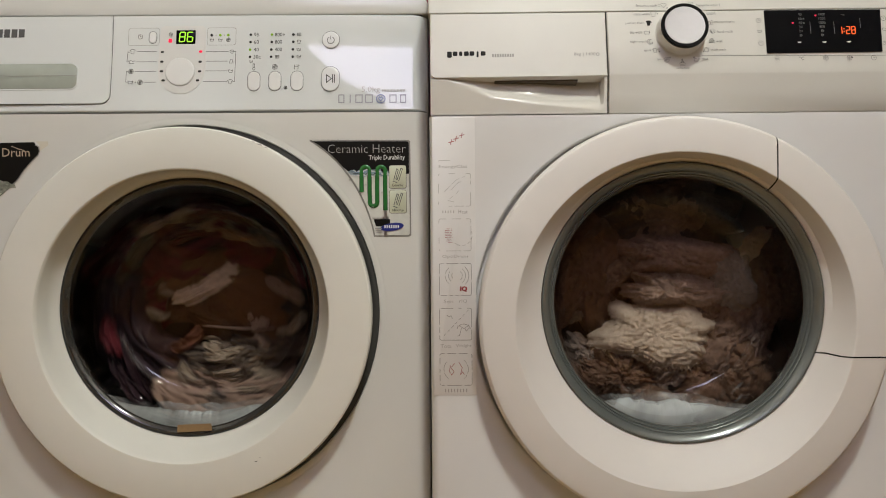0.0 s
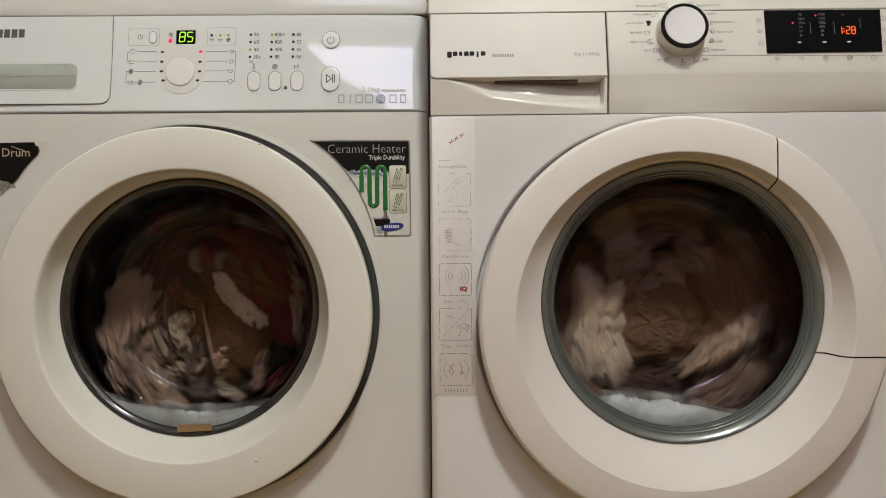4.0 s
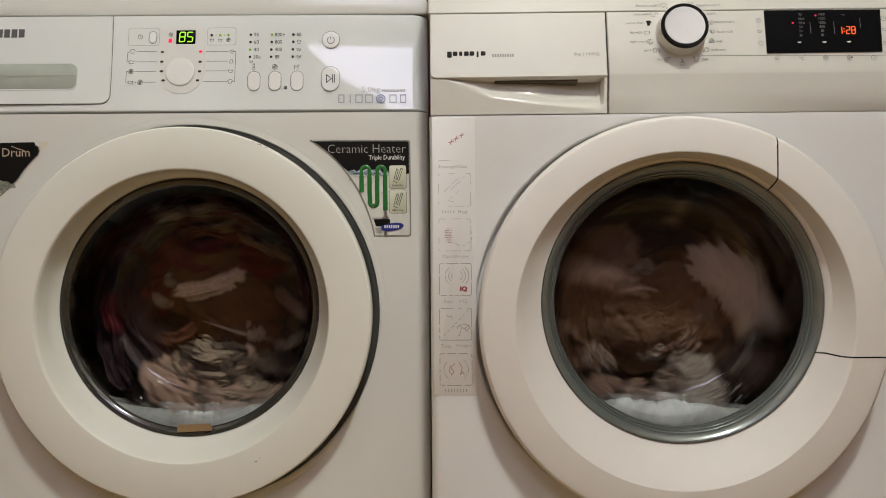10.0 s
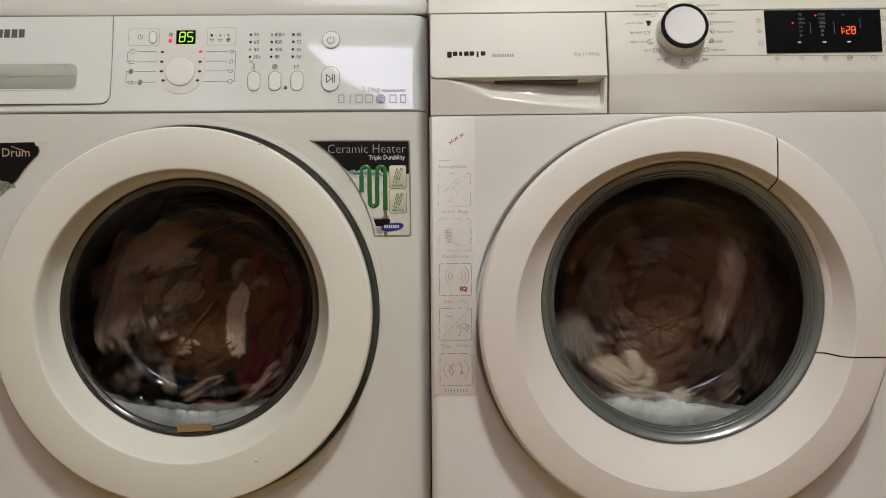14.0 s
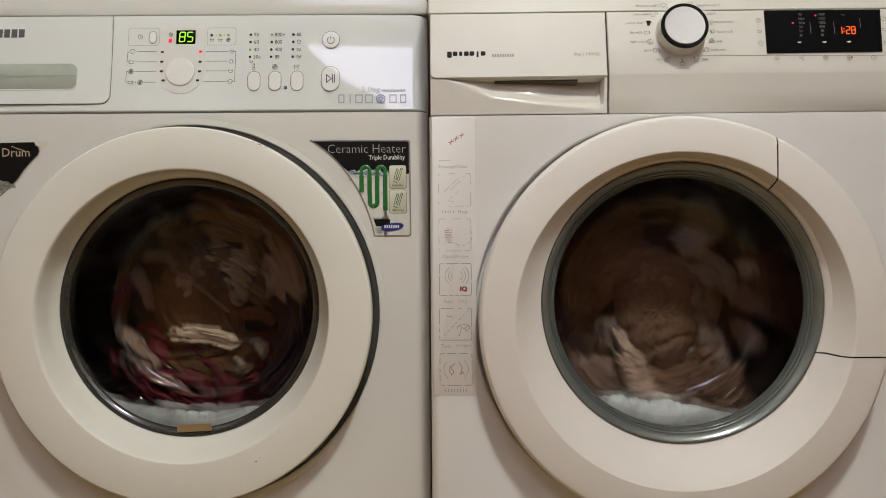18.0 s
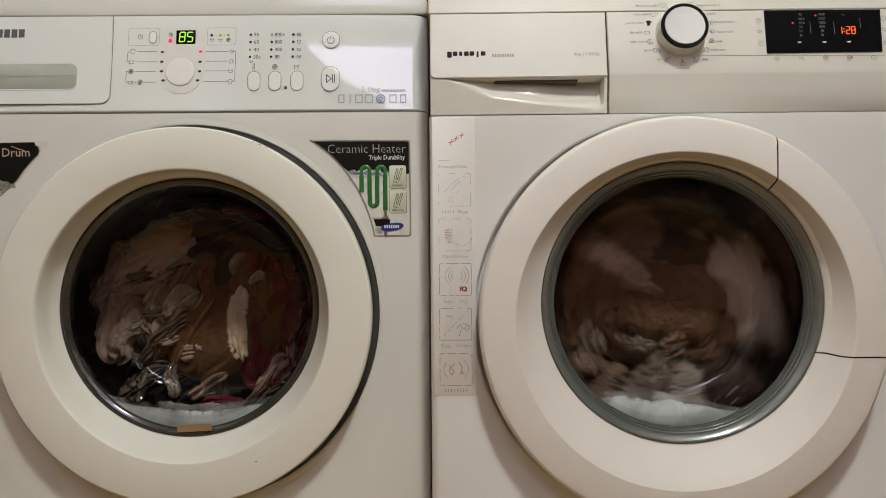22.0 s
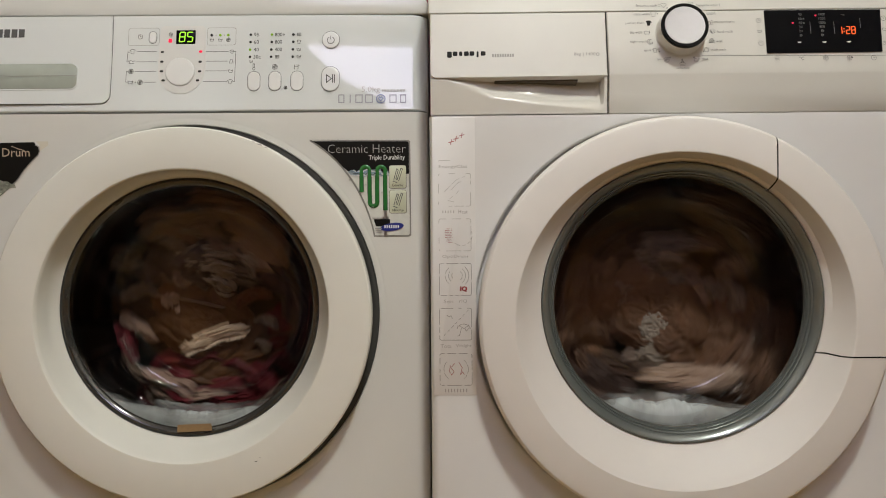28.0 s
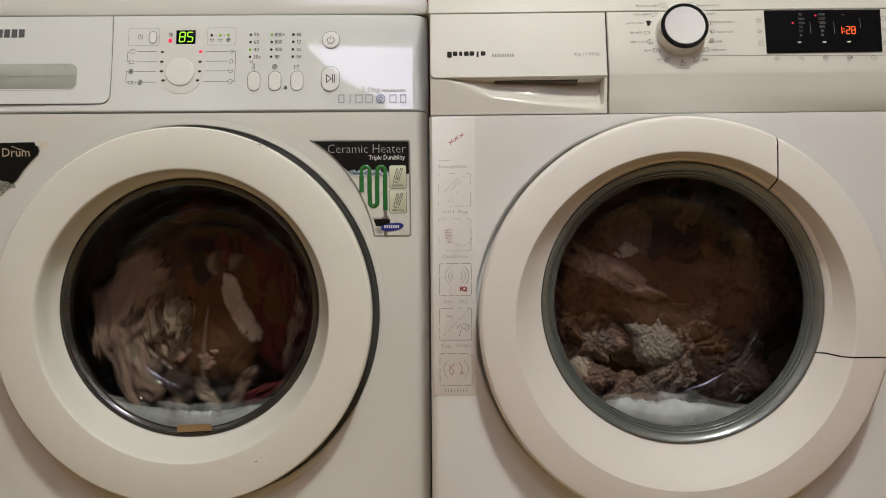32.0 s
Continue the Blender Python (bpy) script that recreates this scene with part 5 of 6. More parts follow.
# ---- laundry ----
def crumple(name, seed, su, sy, sv, mat, label, fold=0.35, fur=0.0, stretch=(1, 1, 1)):
    """A wet, crumpled piece of laundry pressed flat towards the glass: uneven outline, flat folds, sharp dark valleys, rolled edges; plush gets a ragged pile of tufts."""
    rnd = random.Random(seed)
    bm = bmesh.new()
    nr, na = 30, 100
    rows = []
    for k in range(nr + 1):
        f = max((k / nr) ** 0.8, 0.004)
        row = []
        for j in range(na):
            a = 2 * math.pi * j / na
            c, d = math.cos(a), math.sin(a)
            box_r = (abs(c) ** 3 + abs(d) ** 3) ** (-1 / 3)
            edge = 0.98 + 0.34 * noise.noise((c * 1.2 + seed * 7.1, d * 1.2, seed)) + 0.20 * noise.noise((c * 3.1, d * 3.1 + seed * 3.3, seed)) + 0.09 * noise.noise((c * 8, d * 8, seed * 1.7))
            x, z = c * su * f * edge * box_r, d * sv * f * edge * box_r
            q = Vector((x * 26 * stretch[0], seed * 5.3, z * 26 * stretch[2]))
            warp = Vector((noise.noise(q * 0.8 + Vector((5, 1, 2))), 0, noise.noise(q * 0.8 + Vector((9, 4, 7)))))
            h = [min(1.0, abs(noise.noise(q * g + warp * w)) * 3.2) ** 0.7 for g, w in ((0.8, 1.0), (1.7, 1.5), (3.6, 1.8))]
            valley = 1 - (0.55 * h[0] + 0.30 * h[1] + 0.15 * h[2])
            y = -sy * (1 - f ** 5) + fold * 0.026 * valley * (1 - f ** 8) + 0.010 * noise.noise(q * 0.45 + Vector((2, 2, 2)))
            if fur:
                y += 0.0025 * noise.noise((x * 260, seed, z * 260))
            row.append((x, y, z))
        rows.append(row)
    rows.append([(x * 0.93, sy * 0.7, z * 0.93) for x, y, z in rows[-1]])
    loft(rows, True, True, bm)
    if fur:
        bm.normal_update()
        faces = [f for f in bm.faces if f.normal.y < 0.6 and len(f.verts) == 4]
        rim = [f for f in faces if f.normal.y > -0.75]
        lay = Vector((rnd.uniform(-1, 1), -0.2, rnd.uniform(-1, 1))).normalized()
        spots = []
        for i in range(int(3600 * min(1.0, su * sv / 0.0035) + 500)):
            f = rnd.choice(rim if i % 2 and rim else faces)
            n = f.normal
            c = f.calc_center_median()
            away = Vector((c.x / su, -0.15, c.z / sv)) if i % 2 else lay
            spots.append((c, (n * 0.35 + away * 0.8 + Vector((rnd.uniform(-1, 1), rnd.uniform(-1, 1), rnd.uniform(-1, 1))) * 0.35).normalized(), n))
        for c, d, n in spots:
            side = d.cross(n)
            if side.length < 0.05:
                continue
            side.normalize()
            w, ln = rnd.uniform(0.0006, 0.0014), rnd.uniform(0.25, 0.75) * fur * 0.055
            up = side.cross(d)
            base = c - n * 0.001
            a, b, e = (bm.verts.new(base + side * w), bm.verts.new(base - side * w), bm.verts.new(base + up * w * 0.8))
            t = bm.verts.new(base + d * ln + Vector((0, 0, -0.2 * ln)))
            bm.faces.new((a, b, t))
            bm.faces.new((b, e, t))
            bm.faces.new((e, a, t))
    return tagged(part(name, bm, mat, None, label, angle=60), category="laundry")


def drape(name, seed, su, sy, sv, mat, label, folds=3.0, taper=0.0, bend=0.0, crease=0.5, fur=0.0):
    """A wet length of cloth pressed towards the glass: soft lengthwise folds, uneven tapering outline, rolled edges; fur gives it a short fringe along its edges."""
    rnd = random.Random(seed)
    bm = bmesh.new()
    ns, nw = 56, 44
    grid = []
    for i in range(ns + 1):
        s = i / ns
        q = 2 * s - 1
        full = (1 - 0.97 * abs(q) ** 5) ** (1 / 2.2) * (1 + taper * q)
        left = full * (1 + 0.40 * noise.noise((s * 2.6, seed * 3.1, 1)) + 0.22 * noise.noise((s * 7, seed * 3.1, 4)) + 0.08 * noise.noise((s * 19, seed * 3.1, 6)))
        right = full * (1 + 0.40 * noise.noise((s * 2.6, seed * 3.1, 7)) + 0.22 * noise.noise((s * 7, seed * 3.1, 9)) + 0.08 * noise.noise((s * 19, seed * 3.1, 2)))
        mid = bend * sv * (q * q - 0.33) + 0.25 * su * noise.noise((s * 2.2, seed, 5))
        row = []
        for j in range(nw + 1):
            w = -1 + 2 * j / nw
            x = mid + su * w * (left if w < 0 else right)
            z = sv * q + su * (0.75 * noise.noise((w * 1.3, seed * 2.3, 11)) + 0.25 * noise.noise((w * 4, seed * 2.3, 15)))
            p = Vector((w * folds * 0.62, s * 1.3, seed * 1.7))
            warp = Vector((noise.noise((w * 1.1, s * 2.0, seed)), noise.noise((w * 1.4, s * 2.4, seed + 9)), 0))
            h = [min(1.0, abs(noise.noise(p * g + warp * k)) * 3.0) ** 0.65 for g, k in ((1.0, 0.9), (2.1, 1.3), (4.6, 1.5))]
            valley = 1 - (0.66 * h[0] + 0.28 * h[1] + 0.06 * h[2])
            y = -sy * (1 - abs(w) ** 6) * (1 - abs(q) ** 9) + crease * 0.028 * valley * (1 - abs(w) ** 10)
            y += 0.0012 * noise.noise((x * 130, seed, z * 130)) + 0.008 * noise.noise((w * 0.9, s * 1.6, seed + 3))
            row.append((x, y, z))
        grid.append(row)
    loft(grid, False, False, bm, loop=False)
    rim = grid[0] + [r[-1] for r in grid[1:-1]] + grid[-1][::-1] + [r[0] for r in grid[-2:0:-1]]
    loft([rim, [(x * 0.92, sy * 0.8 + 0.004, z * 0.95) for x, y, z in rim]], False, True, bm)
    if fur:
        for k in range(900):
            i, side = rnd.randrange(3, ns - 3), rnd.choice((0, nw))
            c = Vector(grid[i][side]) * 0.99
            d = Vector(((1 if side else -1) * rnd.uniform(0.5, 1), rnd.uniform(-0.5, 0.2), rnd.uniform(-0.9, -0.1))).normalized() * fur * rnd.uniform(0.4, 1.0)
            e = Vector((-d.z, 0, d.x)).normalized() * 0.0008
            bm.faces.new([bm.verts.new(c + e), bm.verts.new(c - e), bm.verts.new(c + d)])
    bmesh.ops.remove_doubles(bm, verts=bm.verts, dist=1e-6)
    return tagged(part(name, bm, mat, None, label, angle=80), category="laundry")


# name, material, label, place (u, v, y), half sizes (u, y, v), turn, folds, taper, bend, crease, fur
LEFT_LOAD = [
    # black backing cloth: its colour stands in for the shade deep in the drum
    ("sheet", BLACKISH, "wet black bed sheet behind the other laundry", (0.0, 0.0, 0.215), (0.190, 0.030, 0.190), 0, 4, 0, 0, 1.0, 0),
    ("bathrobe", MAROON, "wet dark maroon bathrobe pressed to the drum wall", (0.100, -0.044, 0.170), (0.062, 0.026, 0.100), 28, 3, 0, 0.2, 1.2, 0),
    ("t_shirt", MAROON, "wet dark wine-red t-shirt", (0.072, 0.068, 0.178), (0.055, 0.022, 0.070), 30, 3, 0, 0, 1.0, 0),
    ("sweater", PURPLE, "wet dark plum sweater", (0.020, 0.122, 0.168), (0.044, 0.024, 0.100), 82, 2.5, 0, 0.3, 0.9, 0),
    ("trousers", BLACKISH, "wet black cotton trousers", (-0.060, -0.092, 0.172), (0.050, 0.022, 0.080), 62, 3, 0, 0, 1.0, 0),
    ("jacket", GREYBROWN, "wet grey-brown jacket in soft folds", (-0.076, 0.014, 0.158), (0.046, 0.020, 0.080), 18, 3, 0, 0, 1.1, 0),
    ("blanket", BROWN, "wet dark brown towelling blanket", (-0.004, -0.032, 0.156), (0.046, 0.018, 0.074), 22, 1.2, -0.25, 0, 0.3, 0.004),
    ("blanket", BROWN, "wet brown towelling blanket beside the pale scarf", (0.062, 0.006, 0.164), (0.038, 0.018, 0.062), -8, 1.4, 0, 0, 0.4, 0.004),
    ("pillowcase", TAN, "wet tan cotton pillowcase crumpled in the drum", (-0.102, 0.086, 0.140), (0.032, 0.020, 0.068), 58, 1.2, 0.18, 0.10, 0.35, 0),
    ("pillowcase", TAN, "wet tan cotton pillowcase fold at the drum's edge", (-0.150, 0.058, 0.146), (0.020, 0.016, 0.050), 22, 1.2, 0, -0.2, 0.5, 0),
    ("undershirt", MAUVE, "wet mauve cotton undershirt bunched in the drum", (-0.145, -0.012, 0.140), (0.031, 0.020, 0.064), 2, 1.8, 0.10, -0.15, 0.5, 0),
    ("undershirt", MAUVE, "wet mauve cotton undershirt fold among dark cloth", (-0.118, 0.036, 0.144), (0.018, 0.014, 0.034), 70, 1.5, 0, 0, 0.6, 0),
    ("towel", GREYWHITE, "wet grey-white cotton towel twisted in folds", (-0.088, 0.012, 0.140), (0.013, 0.012, 0.040), 8, 1.2, -0.2, 0.3, 0.6, 0),
    ("tea_towel", GREYWHITE, "wet grey cotton tea towel twisted in folds", (-0.052, 0.016, 0.142), (0.012, 0.012, 0.028), 52, 1.4, 0.2, 0.2, 0.7, 0),
    ("napkin", GREYWHITE, "wet pale cotton napkin curled in a fold", (-0.060, 0.074, 0.142), (0.011, 0.010, 0.022), 64, 1.2, 0, 0.6, 0.6, 0),
    ("tea_towel", GREYBROWN, "wet dull grey tea towel lying across the folds", (-0.078, -0.034, 0.142), (0.014, 0.012, 0.052), 42, 1.6, 0.2, 0.1, 0.8, 0),
    ("scarf", FRINGE, "pale fringed scarf on the brown blanket", (0.037, -0.012, 0.136), (0.0095, 0.008, 0.052), -3, 0.6, 0.30, 0.14, 0.15, 0.009),
    ("sock", GREYWHITE, "small wet off-white cotton sock curled in a fold", (0.034, 0.070, 0.150), (0.0065, 0.009, 0.019), 34, 1.0, 0, 0.5, 0.5, 0),
    ("sock", GREYWHITE, "small wet grey cotton sock", (0.064, 0.052, 0.150), (0.0065, 0.009, 0.013), 80, 1.0, 0, 0.4, 0.5, 0),
    ("washcloth", RUST, "small wet rust-brown washcloth", (-0.012, 0.054, 0.148), (0.010, 0.012, 0.028), -6, 1.2, 0, 0.3, 0.6, 0),
    ("ribbon", MAUVE, "thin dull ribbon along the brown blanket", (-0.032, -0.026, 0.137), (0.0020, 0.005, 0.054), 29, 0.5, 0, 0.03, 0.2, 0),
    ("handkerchief", MAUVE, "wet pale pinkish cotton handkerchief pressed to the drum", (0.082, -0.094, 0.146), (0.015, 0.013, 0.044), 44, 1.5, 0.2, 0.1, 0.7, 0),
    ("handkerchief", MAUVE, "wet pale mauve cotton handkerchief", (0.117, -0.046, 0.146), (0.009, 0.011, 0.030), 14, 1.2, 0, 0.2, 0.6, 0),
    ("handkerchief", MAUVE, "small wet pale pinkish handkerchief by the drum's edge", (0.150, -0.030, 0.140), (0.011, 0.011, 0.022), -12, 1.2, 0, 0.3, 0.6, 0),
    ("handkerchief", MAUVE, "small wet mauve handkerchief by the drum's edge", (0.160, 0.028, 0.140), (0.012, 0.011, 0.024), 10, 1.2, 0, 0.2, 0.6, 0),
    ("shirt", GREYBROWN, "wet grey shirt sleeve among dark folds", (-0.106, -0.094, 0.146), (0.013, 0.012, 0.044), 58, 1.6, 0.1, 0.15, 0.8, 0),
    ("shirt", GREYWHITE, "wet pale shirt cuff beside dark trousers", (-0.066, -0.096, 0.146), (0.008, 0.010, 0.028), 4, 1.2, 0, 0.2, 0.7, 0),
    ("towel", PINK, "wet crimson towel at the drum's edge", (0.004, -0.137, 0.150), (0.011, 0.014, 0.034), 92, 1.5, 0, 0.2, 0.6, 0),
    ("stocking", PURPLE, "wet plum stocking high in the drum", (-0.010, 0.156, 0.150), (0.016, 0.014, 0.060), 96, 1.5, 0, 0.2, 0.8, 0),
    ("leggings", MAROON, "wet dark maroon leggings by the drum's edge", (0.148, 0.074, 0.160), (0.024, 0.018, 0.070), -14, 2, 0, 0, 0.9, 0),
]
# name, material, label, at rest: radius, angle; while turning: radius, angle; depth, half sizes, turn, fold, stretch, fur
RIGHT_LOAD = [
    ("plush_blanket", PLUSH_CREAM, "wet cream plush blanket with ragged pile", (0.033, -93, 0.108, 12, 0.146), (0.082, 0.022, 0.045), 6, 0.20, (0.8, 1, 0.9), 0.12),
    ("plush_throw", PLUSH_GREY, "wet grey plush throw with a soft pile", (0.110, 21, 0.122, 282, 0.140), (0.032, 0.014, 0.040), -12, 0.10, (1, 1, 1), 0.07),
    ("plush_robe", PLUSH_ROBE, "wet rose-brown plush robe rolled in thick wrinkles", (0.077, 71, 0.045, 222, 0.15), (0.080, 0.028, 0.028), 6, 0.35, (0.7, 1, 0.9), 0.10),
    ("plush_shawl", PLUSH_SHAWL, "wet pale rose plush shawl rolled beside the cream blanket", (0.035, 52, 0.105, 140, 0.144), (0.072, 0.026, 0.022), 4, 0.30, (0.8, 1, 0.9), 0.11),
    ("bath_mat", PLUSH_BROWN, "wet brown plush bath mat", (0.115, 152, 0.11, 160, 0.165), (0.058, 0.034, 0.085), 0, 0.35, (1.2, 1, 1.2), 0.08),
    ("plush_coat", PLUSH_BROWN, "wet brown plush coat", (0.122, -45, 0.12, 10, 0.17), (0.075, 0.034, 0.070), -25, 0.35, (1.2, 1, 1.2), 0.09),
    ("plush_hood", PLUSH_ROSE, "wet mauve-brown plush hood", (0.119, -22, 0.14, 110, 0.160), (0.046, 0.024, 0.080), 22, 0.4, (1.3, 1, 1.1), 0.10),
    ("towel", PLUSH_DARK, "wet dark brown towel pressed to the drum wall", (0.128, 79, 0.125, 77, 0.172), (0.100, 0.030, 0.056), 10, 0.4, (1.3, 1, 1.3), 0.06),
    ("washcloth", PLUSH_BROWN, "small wet brown plush washcloth", (0.102, -120, 0.14, 190, 0.148), (0.056, 0.020, 0.036), 20, 0.5, (1.4, 1, 1.4), 0.08),
    ("plush_strip", PLUSH_CREAM, "wet cream strip of torn plush", (0.159, 33, 0.155, 262, 0.146), (0.013, 0.012, 0.032), 40, 0.3, (1, 1, 1.2), 0.05),
    ("pillow_cover", PLUSH_DARK, "wet dark plush pillow cover", (0.146, 116, 0.13, 320, 0.176), (0.070, 0.032, 0.060), 40, 0.35, (1.2, 1, 1.2), 0.08),
    ("hand_towel", PLUSH_BROWN, "wet brown hand towel at the drum's edge", (0.172, 16, 0.172, 30, 0.15), (0.040, 0.026, 0.070), 10, 0.5, (1.5, 1, 1.4), 0.06),
    ("hand_towel", PLUSH_BROWN, "wet brown hand towel at the drum's edge", (0.164, 179, 0.17, 170, 0.148), (0.036, 0.026, 0.070), -15, 0.5, (1.5, 1, 1.4), 0.06),
    ("hand_towel", PLUSH_BROWN, "wet brown hand towel at the drum's edge", (0.147, -79, 0.172, 250, 0.15), (0.070, 0.026, 0.036), 5, 0.5, (1.5, 1, 1.4), 0.06),
    ("hand_towel", PLUSH_DARK, "wet dark hand towel at the drum's edge", (0.183, 99, 0.172, 100, 0.156), (0.080, 0.026, 0.040), 5, 0.5, (1.5, 1, 1.4), 0.06),
    ("belt", PLUSH_ROSE, "wet plush belt coiled in ropey folds", (0.075, 121, 0.07, 180, 0.143), (0.014, 0.012, 0.060), 50, 0.3, (1, 1, 2.2), 0.05),
    ("scarf", PLUSH_ROSE, "wet mauve plush scarf hanging in the dark", (0.118, 82, 0.055, 260, 0.156), (0.056, 0.020, 0.034), -20, 0.5, (1, 1, 1.4), 0.05),
    # brown piece in place of the brown reflection in the middle of the bowl
    ("plush_rug", PLUSH_BROWN, "wet brown plush rug wound across the middle of the drum", (0.010, -60, 0.018, 40, 0.190), (0.092, 0.026, 0.060), 8, 0.25, (0.9, 1, 0.9), 0.05),
    # dark plush backing, coloured as the shaded gaps between the pieces
    ("bed_cover", PLUSH_DARK, "wet dark brown plush bed cover behind the other laundry", (0.0, 0, 0.0, 0, 0.232), (0.195, 0.034, 0.195), 0, 0.3, (1.4, 1, 1.4), 0.03),
]
# small folded pieces packed round the large ones
packing = random.Random(12)
KINDS = [("sock", GREYWHITE, "small wet off-white sock among the folds"), ("washcloth", MAUVE, "small wet mauve washcloth among the folds"), ("washcloth", TAN, "small wet tan washcloth among the folds"), ("napkin", GREYBROWN, "small wet grey-brown napkin among the folds")]
for k in range(14):
    a, r = radians(packing.uniform(105, 262)), packing.uniform(0.062, 0.158)
    name, mat, label = KINDS[k % 4]
    LEFT_LOAD.append((name, mat, label, (r * math.cos(a), r * math.sin(a), packing.uniform(0.136, 0.150)), (packing.uniform(0.006, 0.013), packing.uniform(0.010, 0.015), packing.uniform(0.016, 0.036)),
                      packing.uniform(0, 90), packing.uniform(0.8, 1.8), packing.uniform(-0.3, 0.3), packing.uniform(-0.4, 0.4), packing.uniform(0.4, 0.9), 0))
for k in range(9):
    a, r = radians(packing.uniform(-75, 100)), packing.uniform(0.122, 0.162)
    name, mat, label = (("stocking", MAROON, "small wet maroon stocking by the drum's edge"), ("handkerchief", GREYBROWN, "small wet grey-brown handkerchief by the drum's edge"), ("stocking", PINK, "small wet crimson stocking by the drum's edge"))[k % 3]
    LEFT_LOAD.append((name, mat, label, (r * math.cos(a), r * math.sin(a), packing.uniform(0.140, 0.152)), (packing.uniform(0.008, 0.014), 0.012, packing.uniform(0.018, 0.034)), 90 - math.degrees(a) + packing.uniform(-30, 30) + 90, 1.3, 0, 0.2, 0.7, 0))
for k in range(24):
    name, mat, label = (("washcloth", PLUSH_ROSE, "small wet rose-brown plush washcloth among the folds"), ("mitten", PLUSH_BROWN, "small wet brown plush mitten among the folds"), ("washcloth", PLUSH_MAUVE, "small wet greyish mauve plush washcloth among the folds"))[k % 3]
    a = packing.uniform(0, 360)
    r = packing.uniform(0.035, 0.150)
    RIGHT_LOAD.append((name, mat, label, (r, a, min(r * packing.uniform(0.9, 1.2), 0.150), a + packing.uniform(-25, 25), packing.uniform(0.150, 0.160)), (packing.uniform(0.012, 0.024), 0.014, packing.uniform(0.018, 0.044)),
                       packing.uniform(0, 180), packing.uniform(0.3, 0.7), (1, 1, 1), 0.07))
left_pieces, right_pieces = [], []
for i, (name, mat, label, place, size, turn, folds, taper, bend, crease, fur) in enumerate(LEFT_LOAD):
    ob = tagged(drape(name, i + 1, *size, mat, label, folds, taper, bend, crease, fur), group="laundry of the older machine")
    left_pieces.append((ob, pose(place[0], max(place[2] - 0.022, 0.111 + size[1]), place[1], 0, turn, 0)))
for i, (name, mat, label, place, size, turn, fold, stretch, fur) in enumerate(RIGHT_LOAD):
    ob = tagged(crumple(name, i + 31, *size, mat, label, fold, fur, stretch), group="laundry of the newer machine")
    right_pieces.append((ob, place, turn))

# ---- what moves ----
# degrees that the older machine's drum has turned clockwise; it pauses, then turns back
TURN_L = [(18.5, 5290.6), (18.6, 5318), (18.8, 5362), (19.0, 5387), (19.2, 5398), (19.4, 5400), (22.9, 5400), (23.1, 5392), (23.2, 5382), (23.3, 5371), (23.4, 5350), (23.5, 5328), (23.6, 5305), (23.7, 5283),
          (23.8, 5260), (23.9, 5234), (24.0, 5205), (24.1, 5177), (24.5, 5067), (25.5, 4776), (27.5, 4180), (28.5, 3887), (29.5, 3575), (30.0, 3436), (32.0, 2853)]


def turn_left(t):
    if t <= 18.5:
        return 288.0 * (t - 0.43) + float(np.interp(t, (0, 6, 9.5, 10.5, 12, 13.5, 16.5, 18.5), (6, 8, 14, 23, 42, 54, 67, 86.4)))
    return float(np.interp(t, [a for a, b in TURN_L], [b for a, b in TURN_L]))


SPIN_R = 391.5
# where the two pale pieces ride while the newer drum turns: seconds, radius, angle
CREAM_RIDE = [(2.4, 0.053, 143), (3.0, 0.079, -138), (6.0, 0.098, 154), (7.0, 0.086, 126), (8.0, 0.077, 105), (9.0, 0.092, 49), (10.0, 0.115, 15), (11.0, 0.112, -4), (12.0, 0.120, -31), (13.0, 0.119, -68), (14.0, 0.118, -99),
              (19.0, 0.138, 111), (20.0, 0.134, 89), (21.0, 0.121, 47), (22.0, 0.132, 10), (23.0, 0.136, -16), (28.0, 0.150, 144), (30.5, 0.145, -161), (32.0, 0.145, -161)]
GREY_RIDE = [(2.4, 0.128, 13), (3.0, 0.140, 144), (6.0, 0.100, 61), (7.0, 0.138, 23), (8.0, 0.134, 4), (9.0, 0.132, -23), (10.0, 0.118, -61), (11.0, 0.104, -85), (12.0, 0.119, -112), (13.0, 0.116, -140), (14.0, 0.119, -162),
             (19.0, 0.129, 29), (20.0, 0.145, 3), (21.0, 0.133, -40), (22.0, 0.123, -72), (28.0, 0.038, -87), (29.0, 0.038, -96), (30.0, 0.042, -101), (30.5, 0.040, -96), (32.0, 0.040, -96)]


def turn_right(t):
    """Degrees that the newer machine's drum has turned clockwise: at rest, a run, at rest again."""
    a, b, ramp, rest = 1.3, 30.0, 0.9, 0.5
    if t <= a:
        return 0.0
    if t <= a + ramp:
        return 0.5 * SPIN_R / ramp * (t - a) ** 2
    if t <= b:
        return 0.5 * SPIN_R * ramp + SPIN_R * (t - a - ramp)
    s = min(t - b, rest)
    return 0.5 * SPIN_R * ramp + SPIN_R * (b - a - ramp) + SPIN_R * (s - 0.5 * s * s / rest)


def ride(rows):
    """Seconds, radii and the angles that a piece keeps to the turning drum, made continuous."""
    held = []
    for t, r, a in rows:
        k = a + turn_right(t)
        held.append(k if not held else held[-1] + (k - held[-1] + 180) % 360 - 180)
    return [t for t, r, a in rows], [r for t, r, a in rows], held


# the torn cream strip keeps its place in the drum, then ends high among the brown folds
STRIP_RIDE = [(t, 0.155, 262 - turn_right(t)) for t in (2.4, 24.0)] + [(30.5, 0.090, 126), (32.0, 0.090, 126)]
# how far some pieces sink into the drum or come forward once it turns
DEEPER = {2: 0.030, 16: 0.030, 6: 0.002, 15: 0.020, 17: -0.034}
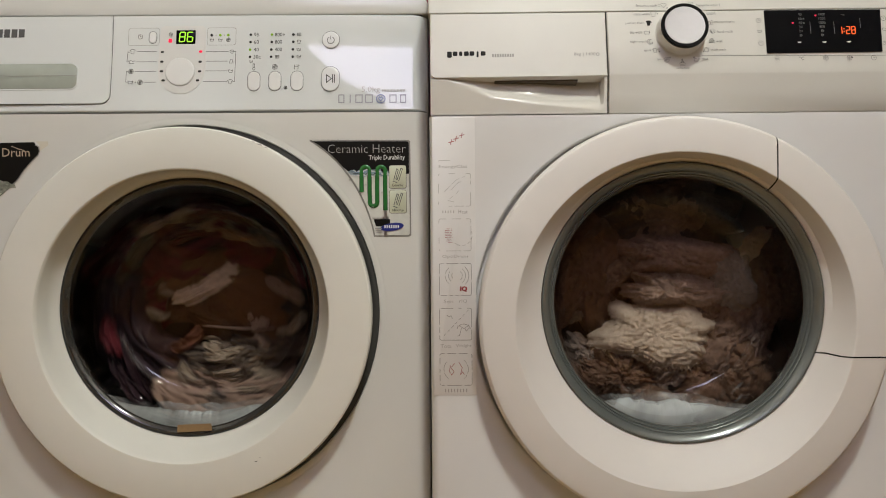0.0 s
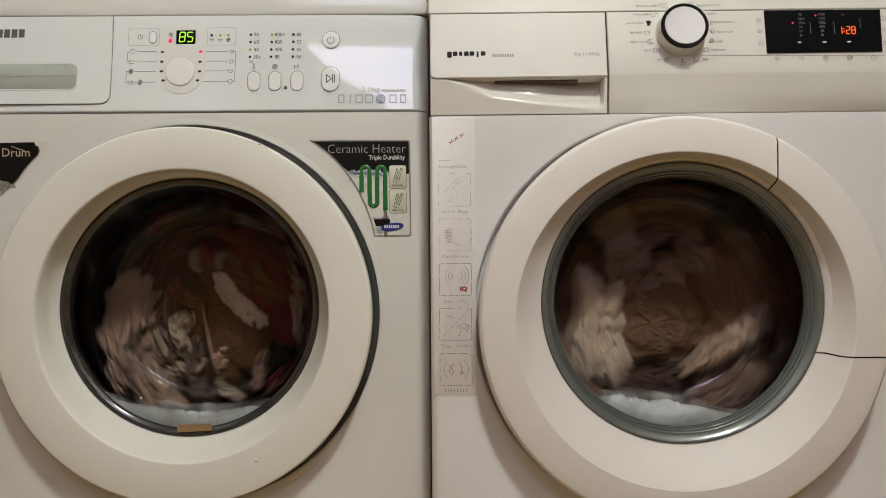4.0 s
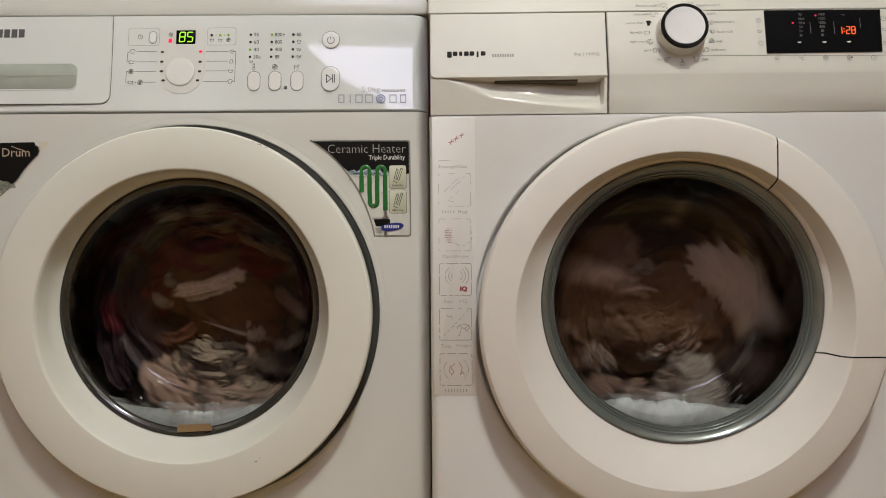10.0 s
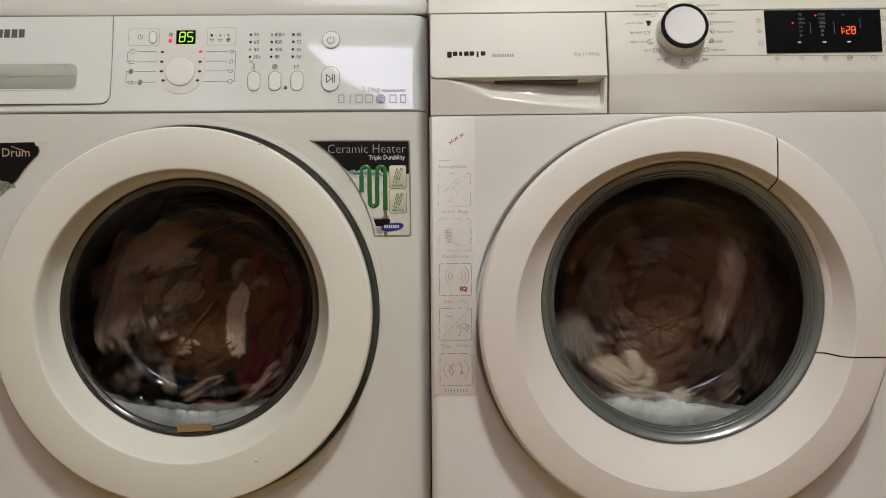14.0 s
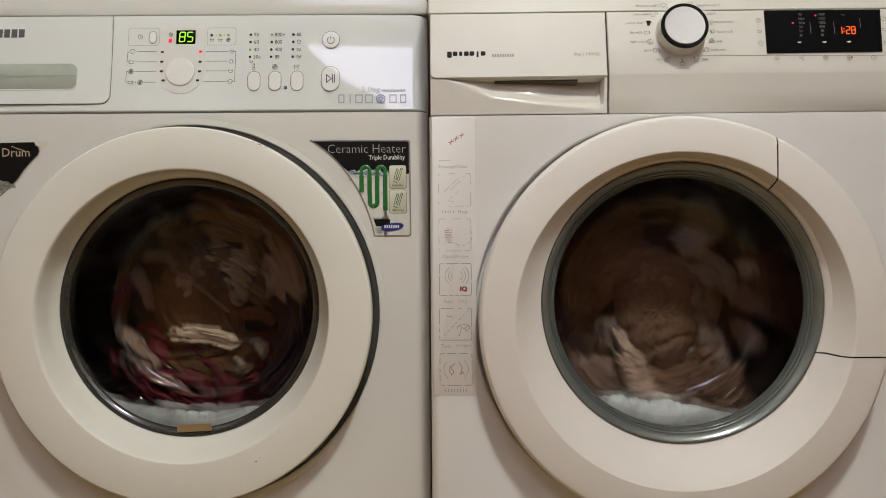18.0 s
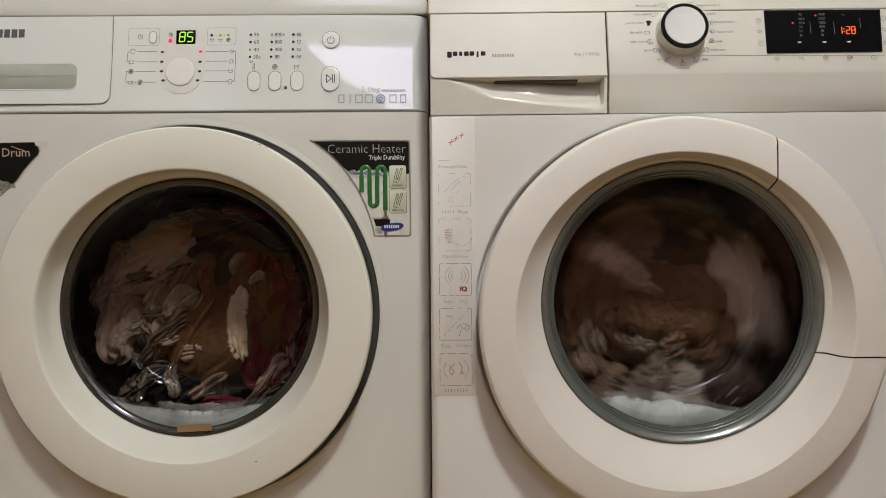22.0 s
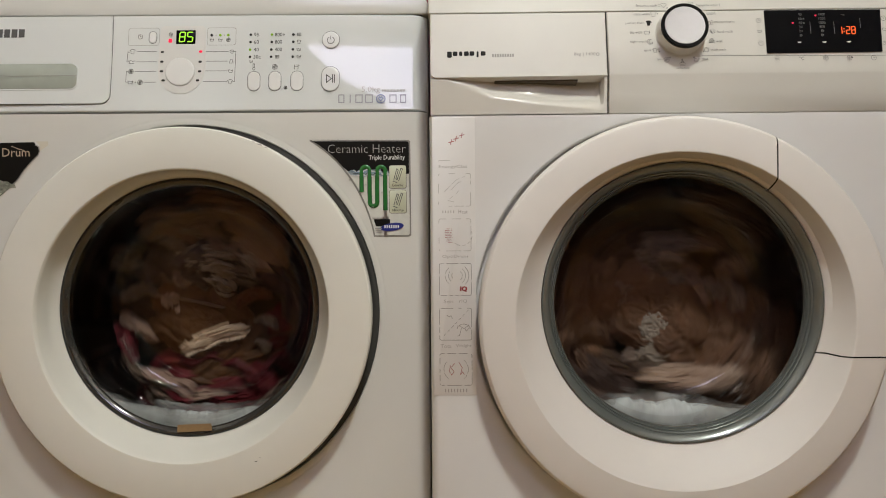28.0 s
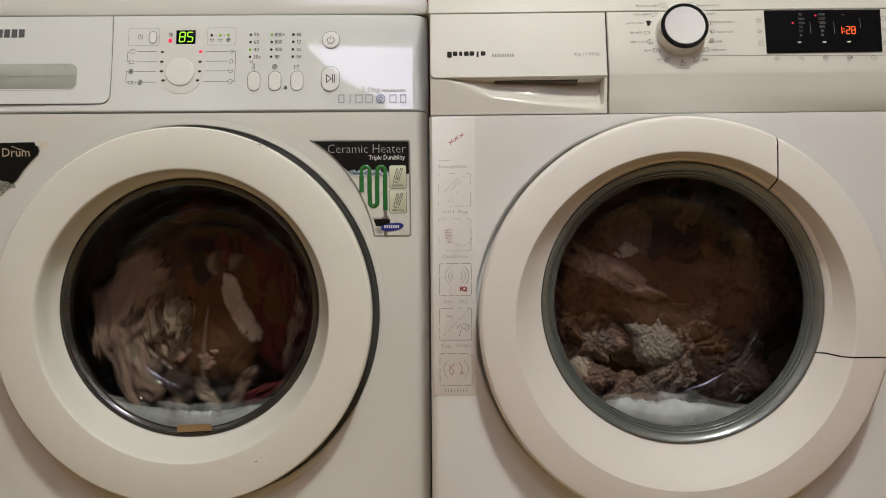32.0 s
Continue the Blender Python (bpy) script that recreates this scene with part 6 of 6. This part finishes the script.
# seconds and depths at which the two pale pieces sink behind the others
SUNK = {0: ((13.5, 15.5, 18.3, 18.9, 22.8, 24.0, 29.5, 30.5), (0, 0.03, 0.03, 0, 0, 0.034, 0.034, 0.024)), 1: ((21.7, 22.4, 26.6, 27.8), (0, 0.034, 0.034, 0.006))}
RIDES = {0: CREAM_RIDE, 1: GREY_RIDE, 9: STRIP_RIDE}


def motions():
    steps = [i / 10 for i in range(321)]
    walk(left_drum, [(t, pose(LEFT_AXIS[0], 0, LEFT_AXIS[1], 0, turn_left(t), 0)) for t in steps])
    walk(right_drum, [(t, pose(RIGHT_AXIS[0], 0, RIGHT_AXIS[1], 0, turn_right(t), 0)) for t in steps])
    hub = LEFT @ pose(LEFT_AXIS[0], 0, LEFT_AXIS[1])
    for i, (ob, local) in enumerate(left_pieces):
        rows = []
        for t in steps:
            a = turn_left(t)
            sway = 3 * math.sin(radians(a) + i * 1.7)
            slide = pose(0.004 * math.sin(radians(a) + i), 0, 0.004 * math.cos(radians(a) * 0.9 + 2 * i))
            rows.append((t, hub @ pose(0, 0, 0, 0, a, 0) @ slide @ local @ pose(0, 0, 0, 0, sway, 0)))
        walk(ob, rows)
    hub = RIGHT @ pose(RIGHT_AXIS[0], 0, RIGHT_AXIS[1])
    for i, (ob, (r0, a0, r1, a1, y), turn) in enumerate(right_pieces):
        rows = []
        when, radii, held = ride(RIDES[i]) if i in RIDES else ((), (), ())
        for t in steps:
            a = turn_right(t)
            spun = min(a / (108 if i == 0 else 176), 1)
            spun = spun * spun * (3 - 2 * spun)
            ang = radians(a0 + ((a1 - a0 + 180) % 360 - 180) * spun - a)
            r = r0 + spun * (r1 - r0) + spun * (0.008 * math.sin(t * 0.7 + i * 2.1) - 0.018 * max(0, math.sin(ang - 0.4)))
            if when:
                own = min(max((t - 1.7) / 0.7, 0), 1)
                to = radians(float(np.interp(t, when, held)) - a)
                ang += own * ((to - ang + math.pi) % (2 * math.pi) - math.pi)
                r += own * (float(np.interp(t, when, radii)) - r)
            depth = y - (0.032 if y < 0.2 else 0.02) + spun * DEEPER.get(i, 0)
            roll = a + turn + spun * 25 * math.sin(t * 0.53 + i) - (100 * spun if i == 0 else 0)
            if i in SUNK:
                depth += float(np.interp(t, *SUNK[i]))
            rows.append((t, hub @ pose(r * math.cos(ang), depth, r * math.sin(ang), spun * 4 * math.sin(t * 1.1 + i), roll, spun * 4 * math.cos(t * 0.9 + 2 * i))))
        walk(ob, rows)
    # the foam rocks a little with the water
    hub = LEFT @ pose(LEFT_AXIS[0], 0, LEFT_AXIS[1] + DROP)
    walk(left_foam, [(t, hub @ pose(0, 0, 0, 0, 2.0 * math.sin(t * 5.0), 0)) for t in steps])
    hub = RIGHT @ pose(RIGHT_AXIS[0], 0, RIGHT_AXIS[1] + DROP)
    walk(right_foam, [(t, hub @ pose(0, 0, 0, 0, (2 + 2 * math.sin(t * 6.7)) * max(0, min((t - 1.4) / 0.8, 1, (30.6 - t) / 0.8)), 0)) for t in steps])
    # the last figure drops from six to five
    walk(LAST_SEGMENT, [(0.0, pose(0, 0, 0)), (3.1, pose(0, 0, 0)), (3.2, pose(0, 0.003, 0)), (32.0, pose(0, 0.003, 0))])


motions()
